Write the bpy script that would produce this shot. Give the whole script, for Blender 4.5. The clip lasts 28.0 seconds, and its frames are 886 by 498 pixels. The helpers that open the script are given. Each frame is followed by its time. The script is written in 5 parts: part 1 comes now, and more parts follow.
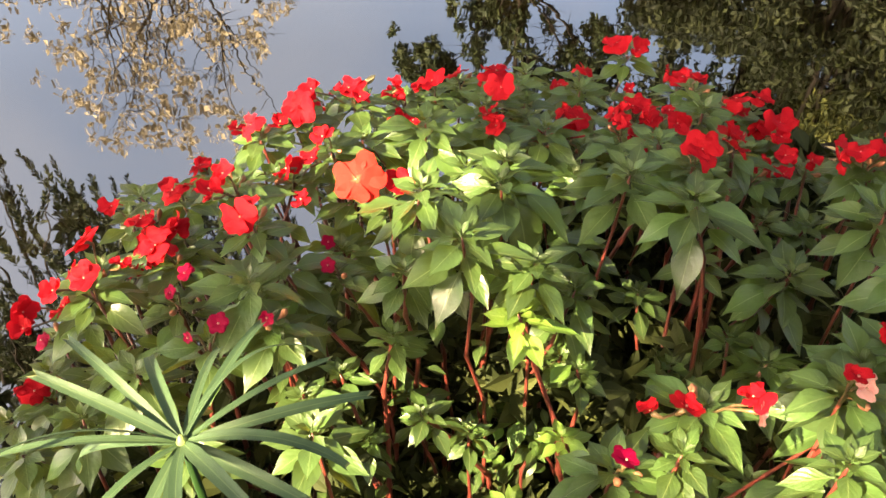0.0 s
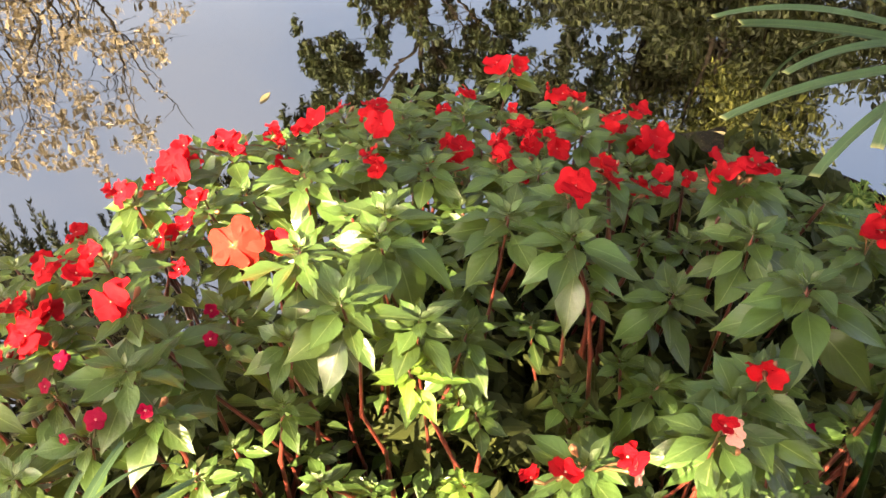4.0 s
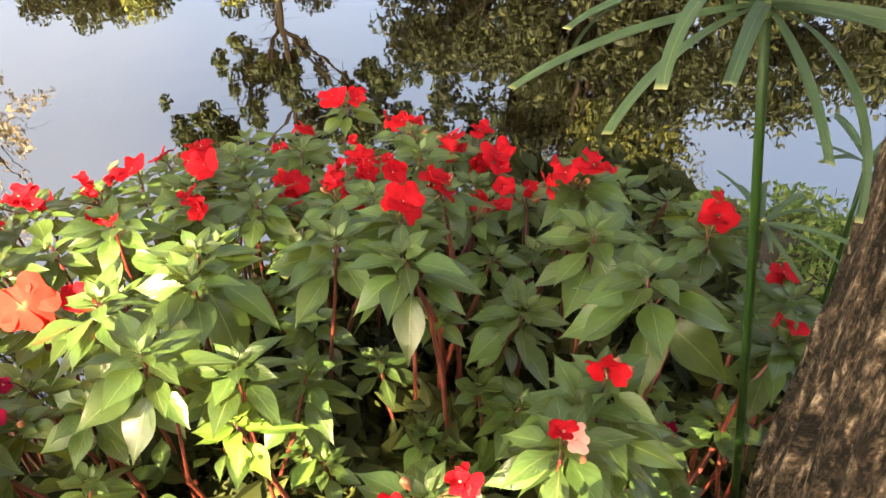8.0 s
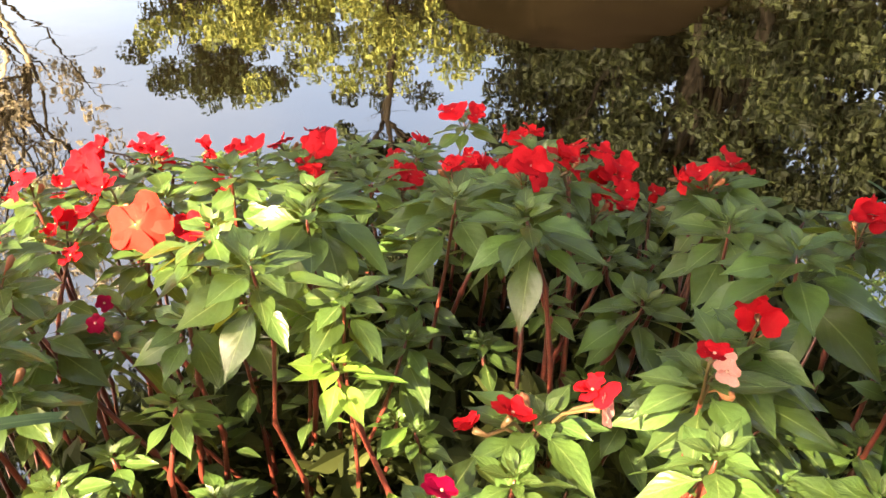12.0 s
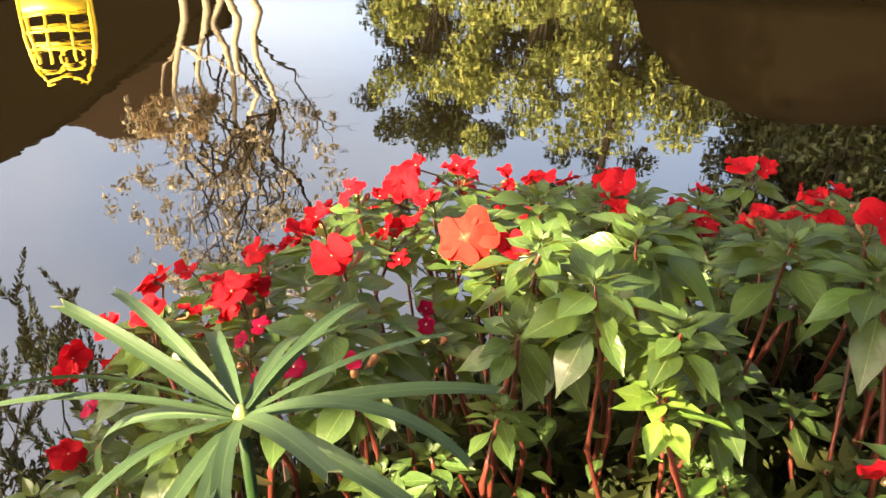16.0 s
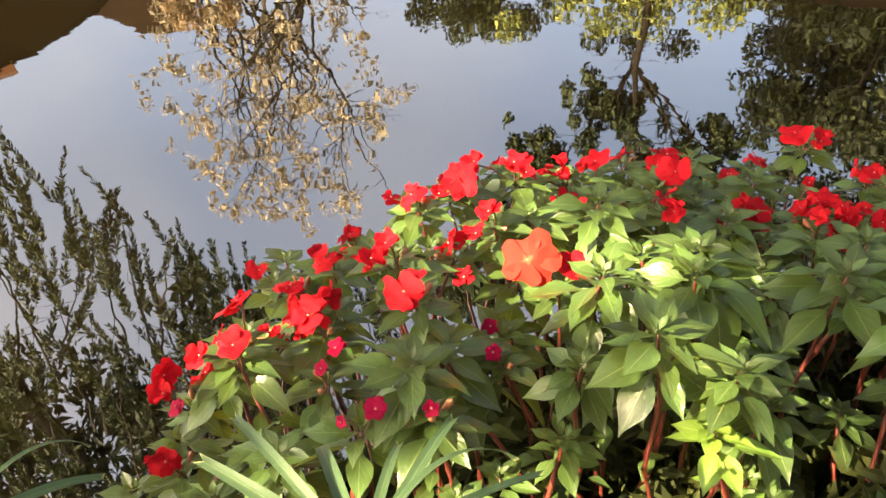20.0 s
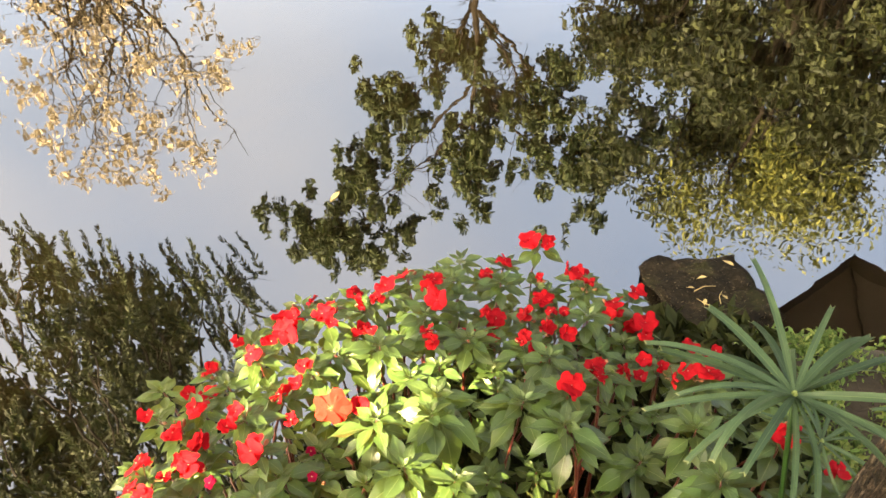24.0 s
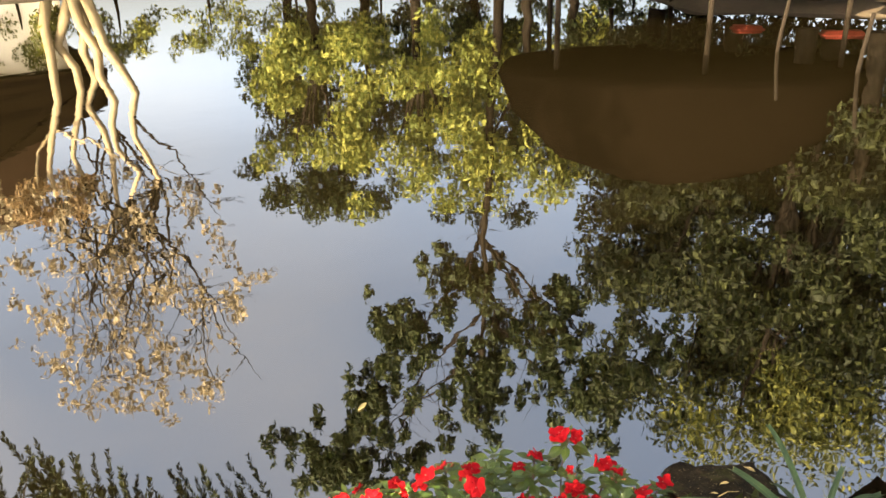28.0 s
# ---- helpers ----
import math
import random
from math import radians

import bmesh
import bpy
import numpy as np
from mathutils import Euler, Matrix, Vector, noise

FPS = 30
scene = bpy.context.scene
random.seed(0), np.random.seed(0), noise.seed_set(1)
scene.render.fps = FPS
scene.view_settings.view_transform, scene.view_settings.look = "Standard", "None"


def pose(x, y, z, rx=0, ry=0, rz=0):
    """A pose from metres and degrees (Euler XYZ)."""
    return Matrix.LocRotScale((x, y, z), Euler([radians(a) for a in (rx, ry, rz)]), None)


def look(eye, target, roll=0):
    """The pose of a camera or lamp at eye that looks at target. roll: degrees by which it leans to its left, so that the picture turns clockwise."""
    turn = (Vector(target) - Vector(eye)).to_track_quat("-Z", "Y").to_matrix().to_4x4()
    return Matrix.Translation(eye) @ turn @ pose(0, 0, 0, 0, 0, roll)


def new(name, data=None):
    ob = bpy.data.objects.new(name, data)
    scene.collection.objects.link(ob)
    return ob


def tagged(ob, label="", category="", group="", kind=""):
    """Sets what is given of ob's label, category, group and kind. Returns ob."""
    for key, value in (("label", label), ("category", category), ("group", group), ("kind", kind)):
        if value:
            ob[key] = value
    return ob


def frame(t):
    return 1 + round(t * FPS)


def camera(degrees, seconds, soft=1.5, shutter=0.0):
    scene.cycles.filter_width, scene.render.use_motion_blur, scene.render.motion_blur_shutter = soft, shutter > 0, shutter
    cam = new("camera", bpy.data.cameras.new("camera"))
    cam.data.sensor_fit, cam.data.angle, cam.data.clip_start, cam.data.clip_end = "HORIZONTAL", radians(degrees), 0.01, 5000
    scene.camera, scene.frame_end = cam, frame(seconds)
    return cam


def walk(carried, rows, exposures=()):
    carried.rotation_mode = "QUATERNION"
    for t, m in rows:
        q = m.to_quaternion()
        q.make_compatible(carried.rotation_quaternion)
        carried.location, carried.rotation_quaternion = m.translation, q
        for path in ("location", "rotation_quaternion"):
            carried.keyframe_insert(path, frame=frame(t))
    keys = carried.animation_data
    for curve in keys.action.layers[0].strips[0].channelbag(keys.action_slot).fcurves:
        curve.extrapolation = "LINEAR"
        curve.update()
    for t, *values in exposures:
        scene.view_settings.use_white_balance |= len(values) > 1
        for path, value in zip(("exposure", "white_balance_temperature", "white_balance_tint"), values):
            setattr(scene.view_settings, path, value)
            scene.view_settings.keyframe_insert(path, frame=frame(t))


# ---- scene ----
cam = camera(56.3, 28.0)
PATH = [
    (0, (0.076, 0.062, 1.259), (-0.086, 1.606, -0.001), -1.12),
    (0.5, (0.087, 0.069, 1.266), (-0.065, 1.592, -0.022), -1.18),
    (1, (0.095, 0.077, 1.275), (-0.036, 1.591, -0.025), -1.01),
    (1.5, (0.099, 0.089, 1.28), (-0.006, 1.597, -0.029), -0.83),
    (2, (0.101, 0.1, 1.295), (0.014, 1.607, -0.018), -0.57),
    (2.5, (0.111, 0.108, 1.304), (0.033, 1.624, 0.004), -0.95),
    (4.5, (0.138, 0.13, 1.318), (0.2, 1.663, 0.035), -2.66),
    (5, (0.15, 0.14, 1.314), (0.263, 1.676, 0.038), -2.93),
    (5.5, (0.159, 0.149, 1.307), (0.329, 1.682, 0.034), -3.28),
    (6, (0.167, 0.157, 1.29), (0.379, 1.685, 0.017), -3.46),
    (6.5, (0.183, 0.159, 1.275), (0.427, 1.69, 0.011), -2.99),
    (7, (0.2, 0.159, 1.259), (0.474, 1.705, 0.021), -2.15),
    (7.5, (0.207, 0.157, 1.247), (0.49, 1.724, 0.037), -2.27),
    (8, (0.212, 0.155, 1.23), (0.489, 1.741, 0.044), -2.81),
    (8.5, (0.215, 0.156, 1.196), (0.486, 1.749, 0.018), -2.64),
    (9, (0.209, 0.157, 1.167), (0.481, 1.751, -0.01), -1.44),
    (9.5, (0.202, 0.151, 1.146), (0.447, 1.769, -0.005), -0.24),
    (10, (0.193, 0.149, 1.125), (0.407, 1.802, 0.019), 0.74),
    (10.5, (0.185, 0.141, 1.104), (0.367, 1.809, 0.015), 1.25),
    (11, (0.18, 0.131, 1.09), (0.332, 1.809, 0.013), 1.07),
    (11.5, (0.174, 0.123, 1.082), (0.296, 1.833, 0.052), 0.37),
    (13.5, (0.094, 0.112, 1.031), (0.121, 1.915, 0.165), -0.72),
    (14, (0.078, 0.11, 1.027), (0.017, 1.915, 0.166), -1.91),
    (14.5, (0.061, 0.107, 1.026), (-0.107, 1.902, 0.161), -2.14),
    (15, (0.045, 0.101, 1.025), (-0.214, 1.884, 0.159), -2.04),
    (15.5, (0.034, 0.095, 1.028), (-0.282, 1.875, 0.175), -1.47),
    (16, (0.02, 0.096, 1.039), (-0.344, 1.87, 0.189), -0.18),
    (16.5, (0.004, 0.09, 1.047), (-0.41, 1.847, 0.185), 0.41),
    (17, (-0.003, 0.089, 1.063), (-0.461, 1.829, 0.191), -0.2),
    (17.5, (0.001, 0.092, 1.09), (-0.457, 1.826, 0.206), -0.9),
    (18, (0.004, 0.094, 1.11), (-0.442, 1.811, 0.186), -1.17),
    (18.5, (0.003, 0.102, 1.124), (-0.424, 1.801, 0.16), -1.64),
    (19, (-0.013, 0.108, 1.148), (-0.427, 1.791, 0.15), -1.41),
    (19.5, (-0.023, 0.116, 1.166), (-0.437, 1.777, 0.131), -1.32),
    (20, (-0.025, 0.13, 1.198), (-0.438, 1.755, 0.108), -1.72),
    (20.5, (-0.013, 0.151, 1.229), (-0.407, 1.762, 0.11), -2.17),
    (21, (0.011, 0.166, 1.275), (-0.333, 1.782, 0.148), -2.44),
    (21.5, (0.041, 0.165, 1.373), (-0.252, 1.785, 0.236), -1.61),
    (23.5, (0.135, -0.022, 1.777), (-0.01, 1.535, 0.53), -0.67),
    (24, (0.134, -0.068, 1.811), (0.052, 1.511, 0.585), -0.61),
    (24.5, (0.135, -0.112, 1.817), (0.106, 1.485, 0.614), -0.88),
    (25, (0.13, -0.163, 1.825), (0.144, 1.453, 0.648), 0.32),
    (25.5, (0.125, -0.199, 1.823), (0.164, 1.451, 0.694), 1.44),
    (26, (0.114, -0.227, 1.812), (0.191, 1.468, 0.752), 2.29),
    (26.5, (0.105, -0.242, 1.816), (0.185, 1.51, 0.853), 2.54),
    (27, (0.094, -0.259, 1.832), (0.117, 1.546, 0.972), 1.47),
    (27.5, (0.087, -0.272, 1.839), (0.044, 1.563, 1.047), -0.09),
    (28, (0.074, -0.284, 1.851), (-0.035, 1.566, 1.098), -1.04),
]
walk(cam, [(t, look(eye, target, roll)) for t, eye, target, roll in PATH],
     exposures=[(0.0, 3.15, 8000, 9), (5.0, 3.56, 8200, 9), (8.0, 3.66, 8400, 9), (11.0, 3.58, 8300, 9), (15.0, 3.09, 8100, 9), (20.5, 3.17, 8200, 9), (24.0, 3.78, 9000, 7), (26.0, 3.72, 9000, 7), (27.0, 3.46, 8800, 7), (28.0, 3.1, 8500, 7)])

# ---- light ----
WATER = -0.30
SUN = Vector((-0.50, -0.62, 0.60)).normalized()
world = bpy.data.worlds.new("world")
scene.world = world
world.use_nodes = True
wn = world.node_tree
sky = wn.nodes.new("ShaderNodeTexSky")
sky.sky_type = "NISHITA"
sky.sun_disc = False
sky.sun_elevation = math.asin(SUN.z)
sky.sun_rotation = math.atan2(SUN.x, SUN.y)
sky.air_density, sky.dust_density, sky.ozone_density = 0.45, 10.0, 0.2
def haze():
    """Bright haze towards the horizon all round, and thin high cloud."""
    up = wn.nodes.new("ShaderNodeSeparateXYZ")
    co = wn.nodes.new("ShaderNodeTexCoord")
    wn.links.new(co.outputs["Generated"], up.inputs[0])
    low = wn.nodes.new("ShaderNodeValToRGB")
    e = low.color_ramp.elements
    e.new(0.5)
    for el, (p, c) in zip(e, ((0.16, 2.5), (0.25, 1.45), (0.42, 1.0))):
        el.position, el.color = p, (c, c, c, 1)
    wn.links.new(up.outputs[2], low.inputs[0])
    thin = wn.nodes.new("ShaderNodeTexNoise")
    thin.inputs["Scale"].default_value, thin.inputs["Detail"].default_value = 2.2, 4
    wn.links.new(co.outputs["Generated"], thin.inputs["Vector"])
    veil = wn.nodes.new("ShaderNodeValToRGB")
    e = veil.color_ramp.elements
    e[0].position, e[0].color = 0.45, (0.90, 0.99, 1.04, 1)
    e[1].position, e[1].color = 0.72, (1.28, 1.22, 1.10, 1)
    wn.links.new(thin.outputs["Fac"], veil.inputs[0])
    last = sky.outputs[0]
    for ramp in (low, veil):
        m = wn.nodes.new("ShaderNodeMix")
        m.data_type, m.blend_type = "RGBA", "MULTIPLY"
        m.inputs[0].default_value = 1
        wn.links.new(last, m.inputs[6]), wn.links.new(ramp.outputs[0], m.inputs[7])
        last = m.outputs[2]
    return last


wn.links.new(haze(), wn.nodes["Background"].inputs[0])
wn.nodes["Background"].inputs[1].default_value = 0.102
sun_data = bpy.data.lights.new("sun", "SUN")
sun_data.energy, sun_data.angle, sun_data.color = 5.0, radians(0.5), (1.0, 0.85, 0.62)
sun = new("sun", sun_data)
sun.matrix_world = look(SUN * 30, (0, 0, 0))


# ---- materials ----
class Nodes:
    """A node material under construction."""

    def __init__(self, name):
        self.mat = bpy.data.materials.new(name)
        self.mat.use_nodes = True
        self.tree = self.mat.node_tree
        self.bsdf = self.tree.nodes["Principled BSDF"]
        self.out = self.tree.nodes["Material Output"]

    def add(self, kind, **inputs):
        n = self.tree.nodes.new("ShaderNode" + kind)
        for k, v in inputs.items():
            self.put(n, k.replace("_", " "), v)
        return n

    def put(self, n, key, v):
        s = n.inputs[int(key)] if key.isdigit() else n.inputs[key]
        if isinstance(v, bpy.types.NodeSocket):
            self.tree.links.new(v, s)
        else:
            s.default_value = v

    def noise(self, scale, detail=4, vec=None, rough=0.6):
        n = self.add("TexNoise", Scale=scale, Detail=detail, Roughness=rough)
        n.inputs["Vector"].default_value = (0, 0, 0)
        if vec is None:
            vec = self.add("TexCoord").outputs["Object"]
        self.put(n, "Vector", vec)
        return n.outputs["Fac"]

    def math(self, op, a, b=0.0, c=0.0):
        n = self.tree.nodes.new("ShaderNodeMath")
        n.operation = op
        self.put(n, "0", a), self.put(n, "1", b), self.put(n, "2", c)
        return n.outputs[0]

    def ramp(self, fac, stops):
        n = self.tree.nodes.new("ShaderNodeValToRGB")
        e = n.color_ramp.elements
        while len(e) < len(stops):
            e.new(0.5)
        for el, (p, c) in zip(e, stops):
            el.position, el.color = p, (*c, 1)
        self.put(n, "0", fac)
        return n.outputs[0]

    def mix(self, fac, a, b, blend="MIX"):
        n = self.tree.nodes.new("ShaderNodeMix")
        n.data_type, n.blend_type = "RGBA", blend
        for i, v in ((0, fac), (6, a), (7, b)):
            if isinstance(v, bpy.types.NodeSocket):
                self.tree.links.new(v, n.inputs[i])
            else:
                n.inputs[i].default_value = v if i == 0 else (*v, 1)
        return n.outputs[2]

    def hue(self, col, h=0.5, s=1.0, v=1.0):
        n = self.add("HueSaturation", Hue=h, Saturation=s, Value=v, Color=col)
        return n.outputs[0]

    def bump(self, height, strength, distance, to=None):
        n = self.add("Bump", Height=height, Strength=strength, Distance=distance)
        self.put(to or self.bsdf, "Normal", n.outputs[0])
        return n.outputs[0]

    def set(self, **inputs):
        for k, v in inputs.items():
            self.put(self.bsdf, k.replace("_", " "), v)
        return self

    def thin(self, color, amount):
        """Lets light through a thin leaf or petal."""
        t = self.add("BsdfTranslucent", Color=color)
        m = self.add("MixShader", Fac=amount)
        self.tree.links.new(self.bsdf.outputs[0], m.inputs[1])
        self.tree.links.new(t.outputs[0], m.inputs[2])
        self.tree.links.new(m.outputs[0], self.out.inputs[0])
        return self


def leaf_material(name, dark, light, vein, through_light, gloss=0.31):
    """Broad leaf: pale midrib and side veins along the blade's own coordinates, blotches, a little yellowing."""
    n = Nodes(name)
    uv = n.add("UVMap")
    uv.uv_map = "blade"
    sep = n.add("SeparateXYZ", Vector=uv.outputs[0])
    u, v = sep.outputs[0], sep.outputs[1]
    across = n.math("ABSOLUTE", n.math("SUBTRACT", u, 0.5))
    rib = n.math("SUBTRACT", 1.0, n.math("MULTIPLY", across, 36.0))
    wob = n.noise(35, 2)
    side = n.math("ADD", n.math("SUBTRACT", n.math("MULTIPLY", v, 5.5), n.math("MULTIPLY", across, 4.5)), n.math("MULTIPLY", wob, 0.8))
    wave = n.math("ABSOLUTE", n.math("SUBTRACT", n.math("FRACT", side), 0.5))
    fine = n.math("SUBTRACT", 1.0, n.math("MULTIPLY", wave, 12.0))
    veins = n.math("MAXIMUM", n.math("MAXIMUM", rib, 0.0), n.math("MULTIPLY", n.math("MAXIMUM", fine, 0.0), 0.12))
    rnd = n.add("ObjectInfo").outputs["Random"]
    blot = n.noise(28, 5)
    col = n.mix(n.math("ADD", n.math("MULTIPLY", rnd, 0.7), n.math("MULTIPLY", blot, 0.3)), dark, light)
    col = n.mix(n.math("MULTIPLY", veins, 0.75), col, vein)
    spots = n.ramp(n.noise(70, 3), [(0.68, (0, 0, 0)), (0.74, (1, 1, 1))])
    col = n.mix(n.math("MULTIPLY", spots, 0.35), col, (0.16, 0.13, 0.04))
    col = n.hue(col, n.math("ADD", 0.48, n.math("MULTIPLY", rnd, 0.035)), 1.0, n.math("ADD", 0.8, n.math("MULTIPLY", blot, 0.4)))
    n.set(Base_Color=col, Roughness=n.math("ADD", gloss - 0.08, n.math("MULTIPLY", blot, 0.2)))
    n.put(n.bsdf, "Specular IOR Level", 0.5)
    n.bump(n.math("ADD", n.math("MULTIPLY", wave, 0.14), n.math("MULTIPLY", blot, 0.75)), 0.55, 0.004)
    return n.thin(n.mix(0.6, col, through_light), 0.22).mat


def plain_plant(name, a, b, scale, rough=0.5, bump=0.3, distance=0.002, thin=0.0, stretch=(1, 1, 1)):
    n = Nodes(name)
    m = n.add("Mapping", Vector=n.add("TexCoord").outputs["Object"], Scale=stretch)
    f = n.noise(scale, 5, m.outputs[0])
    g = n.noise(scale * 6, 3, m.outputs[0])
    rnd = n.add("ObjectInfo").outputs["Random"]
    col = n.mix(n.math("ADD", n.math("MULTIPLY", f, 0.8), n.math("MULTIPLY", rnd, 0.2)), a, b)
    n.set(Base_Color=col, Roughness=rough)
    n.bump(n.math("ADD", f, n.math("MULTIPLY", g, 0.4)), bump, distance)
    if thin:
        n.thin(col, thin)
    return n.mat


def petal_material(name, a, b, eye):
    n = Nodes(name)
    uv = n.add("UVMap")
    uv.uv_map = "blade"
    sep = n.add("SeparateXYZ", Vector=uv.outputs[0])
    rnd = n.add("ObjectInfo").outputs["Random"]
    streak = n.noise(9, 3, n.add("Mapping", Vector=uv.outputs[0], Scale=(9, 0.8, 1)).outputs[0])
    col = n.mix(n.math("ADD", n.math("MULTIPLY", streak, 0.6), n.math("MULTIPLY", rnd, 0.4)), a, b)
    near = n.ramp(sep.outputs[1], [(0.0, (1, 1, 1)), (0.16, (0, 0, 0))])
    col = n.mix(n.math("MULTIPLY", near, 0.5), col, eye)
    n.set(Base_Color=col, Roughness=0.55)
    n.put(n.bsdf, "Specular IOR Level", 0.06)
    n.bump(streak, 0.25, 0.002)
    return n.thin(col, 0.30).mat


def crown_material(name, a, b, c, thin=0.25):
    """Foliage of far trees; each leaf has its own tone."""
    n = Nodes(name)
    r = n.add("NewGeometry").outputs["Random Per Island"]
    big = n.noise(0.7, 3)
    f = n.math("ADD", n.math("MULTIPLY", r, 0.6), n.math("MULTIPLY", big, 0.4))
    col = n.ramp(f, [(0.15, a), (0.5, b), (0.85, c)])
    n.set(Base_Color=col, Roughness=0.7)
    n.put(n.bsdf, "Specular IOR Level", 0.2)
    return n.thin(col, thin).mat


LEAF = leaf_material("impatiens_leaf", (0.019, 0.048, 0.014), (0.074, 0.128, 0.034), (0.21, 0.26, 0.10), (0.47, 0.46, 0.03))
# Brighter yellow-green leaf copy; sunlight is partly put into the colour.
YELLOW_SUN_LEAF = leaf_material("sunlit_yellow_leaf", (0.085, 0.175, 0.032), (0.165, 0.265, 0.05), (0.29, 0.37, 0.12), (0.42, 0.50, 0.06))
SMALL_LEAF = leaf_material("small_weed_leaf", (0.06, 0.14, 0.03), (0.13, 0.24, 0.05), (0.2, 0.3, 0.1), (0.3, 0.5, 0.06))


def sedge_material():
    """Lengthwise veins, a paler keel and a dry pale cut at the tip."""
    n = Nodes("sedge_blade")
    uv = n.add("UVMap")
    uv.uv_map = "blade"
    sep = n.add("SeparateXYZ", Vector=uv.outputs[0])
    across = n.math("ABSOLUTE", n.math("SUBTRACT", sep.outputs[0], 0.5))
    line = n.noise(3, 3, n.add("Mapping", Vector=uv.outputs[0], Scale=(16, 0.5, 1)).outputs[0])
    blot = n.noise(30, 4)
    rnd = n.add("ObjectInfo").outputs["Random"]
    f = n.math("ADD", n.math("MULTIPLY", line, 0.6), n.math("ADD", n.math("MULTIPLY", rnd, 0.3), n.math("MULTIPLY", blot, 0.2)))
    col = n.ramp(f, [(0.25, (0.025, 0.056, 0.027)), (0.75, (0.062, 0.112, 0.052))])
    keel = n.math("MAXIMUM", n.math("SUBTRACT", 1.0, n.math("MULTIPLY", across, 18.0)), 0.0)
    col = n.mix(n.math("MULTIPLY", keel, 0.55), col, (0.14, 0.20, 0.085))
    tip = n.ramp(sep.outputs[1], [(0.978, (0, 0, 0)), (0.998, (1, 1, 1))])
    col = n.mix(n.math("MULTIPLY", tip, 0.8), col, (0.34, 0.34, 0.15))
    n.set(Base_Color=col, Roughness=0.45)
    n.put(n.bsdf, "Specular IOR Level", 0.35)
    n.bump(line, 0.4, 0.0008)
    return n.thin(col, 0.25).mat


SEDGE = sedge_material()
SEDGE_STALK = plain_plant("sedge_stalk", (0.006, 0.020, 0.005), (0.015, 0.042, 0.010), 25, 0.4, 0.3, 0.001, 0, (6, 6, 1))
SEDGE_STALK.node_tree.nodes["Principled BSDF"].inputs["Specular IOR Level"].default_value = 0.15
SEDGE_HEART = plain_plant("sedge_heart", (0.14, 0.20, 0.05), (0.22, 0.27, 0.09), 60, 0.5)
STEM = plain_plant("red_stem", (0.022, 0.005, 0.004), (0.20, 0.042, 0.030), 60, 0.32, 0.5, 0.003, 0, (1, 1, 0.5))
STEM_GREEN = plain_plant("green_stem", (0.07, 0.08, 0.028), (0.15, 0.05, 0.03), 45, 0.4)
RED = petal_material("red_petal", (0.26, 0.0035, 0.009), (0.52, 0.012, 0.024), (0.40, 0.015, 0.02))
ORANGE = petal_material("orange_petal", (0.42, 0.019, 0.016), (0.50, 0.034, 0.027), (0.55, 0.18, 0.09))
# The white in this petal colour stands for strong sun on it.
PINK_SUNLIT = petal_material("sun_whitened_petal", (0.55, 0.05, 0.05), (0.80, 0.60, 0.52), (0.55, 0.05, 0.05))
MAGENTA = petal_material("magenta_petal", (0.18, 0.0015, 0.022), (0.30, 0.003, 0.042), (0.4, 0.05, 0.08))
BUD = plain_plant("flower_bud", (0.22, 0.05, 0.03), (0.34, 0.16, 0.07), 90, 0.55)
EYE = plain_plant("flower_eye", (0.6, 0.40, 0.28), (0.5, 0.18, 0.14), 200, 0.6)


def bark_material():
    """Deeply cracked bark: long broken plates that run up the trunk, dark cracks, pale flecks."""
    n = Nodes("ridged_bark")
    uv = n.add("UVMap")
    uv.uv_map = "bark"
    def along(w, l):
        return n.add("Mapping", Vector=uv.outputs[0], Scale=(w, l, 1)).outputs[0]

    ridge = n.noise(1.0, 6, along(150, 40), 0.68)
    plate = n.math("SUBTRACT", 1.0, n.math("MULTIPLY", n.math("ABSOLUTE", n.math("SUBTRACT", n.noise(1.0, 4, along(85, 26)), 0.5)), 5.0))
    grit = n.noise(1.0, 4, along(420, 260))
    crack = n.math("MAXIMUM", plate, 0.0)
    h = n.math("SUBTRACT", n.math("ADD", n.math("ADD", n.math("MULTIPLY", ridge, 0.75), n.math("MULTIPLY", n.noise(1.0, 3, along(55, 9)), 0.3)), n.math("MULTIPLY", grit, 0.3)), n.math("MULTIPLY", crack, 0.34))
    col = n.ramp(h, [(0.34, (0.010, 0.007, 0.005)), (0.52, (0.080, 0.058, 0.040)), (0.70, (0.27, 0.21, 0.155))])
    stain = n.noise(7, 4, uv.outputs[0])
    col = n.hue(col, 0.5, 1.0, n.math("ADD", 0.55, n.math("MULTIPLY", stain, 0.9)))
    fleck = n.ramp(n.noise(1.0, 3, along(170, 70)), [(0.66, (0, 0, 0)), (0.72, (1, 1, 1))])
    col = n.mix(n.math("MULTIPLY", fleck, 0.6), col, (0.30, 0.25, 0.19))
    n.set(Base_Color=col, Roughness=0.85)
    n.put(n.bsdf, "Specular IOR Level", 0.2)
    n.bump(h, 1.0, 0.022)
    return n.mat


def ground_material():
    n = Nodes("dark_soil")
    f = n.noise(7, 6)
    g = n.noise(60, 6)
    col = n.ramp(n.math("ADD", n.math("MULTIPLY", f, 0.6), n.math("MULTIPLY", g, 0.4)),
                 [(0.3, (0.012, 0.008, 0.005)), (0.55, (0.030, 0.021, 0.012)), (0.8, (0.065, 0.046, 0.028))])
    n.set(Base_Color=col, Roughness=0.9)
    n.bump(n.math("ADD", f, g), 0.7, 0.02)
    return n.mat


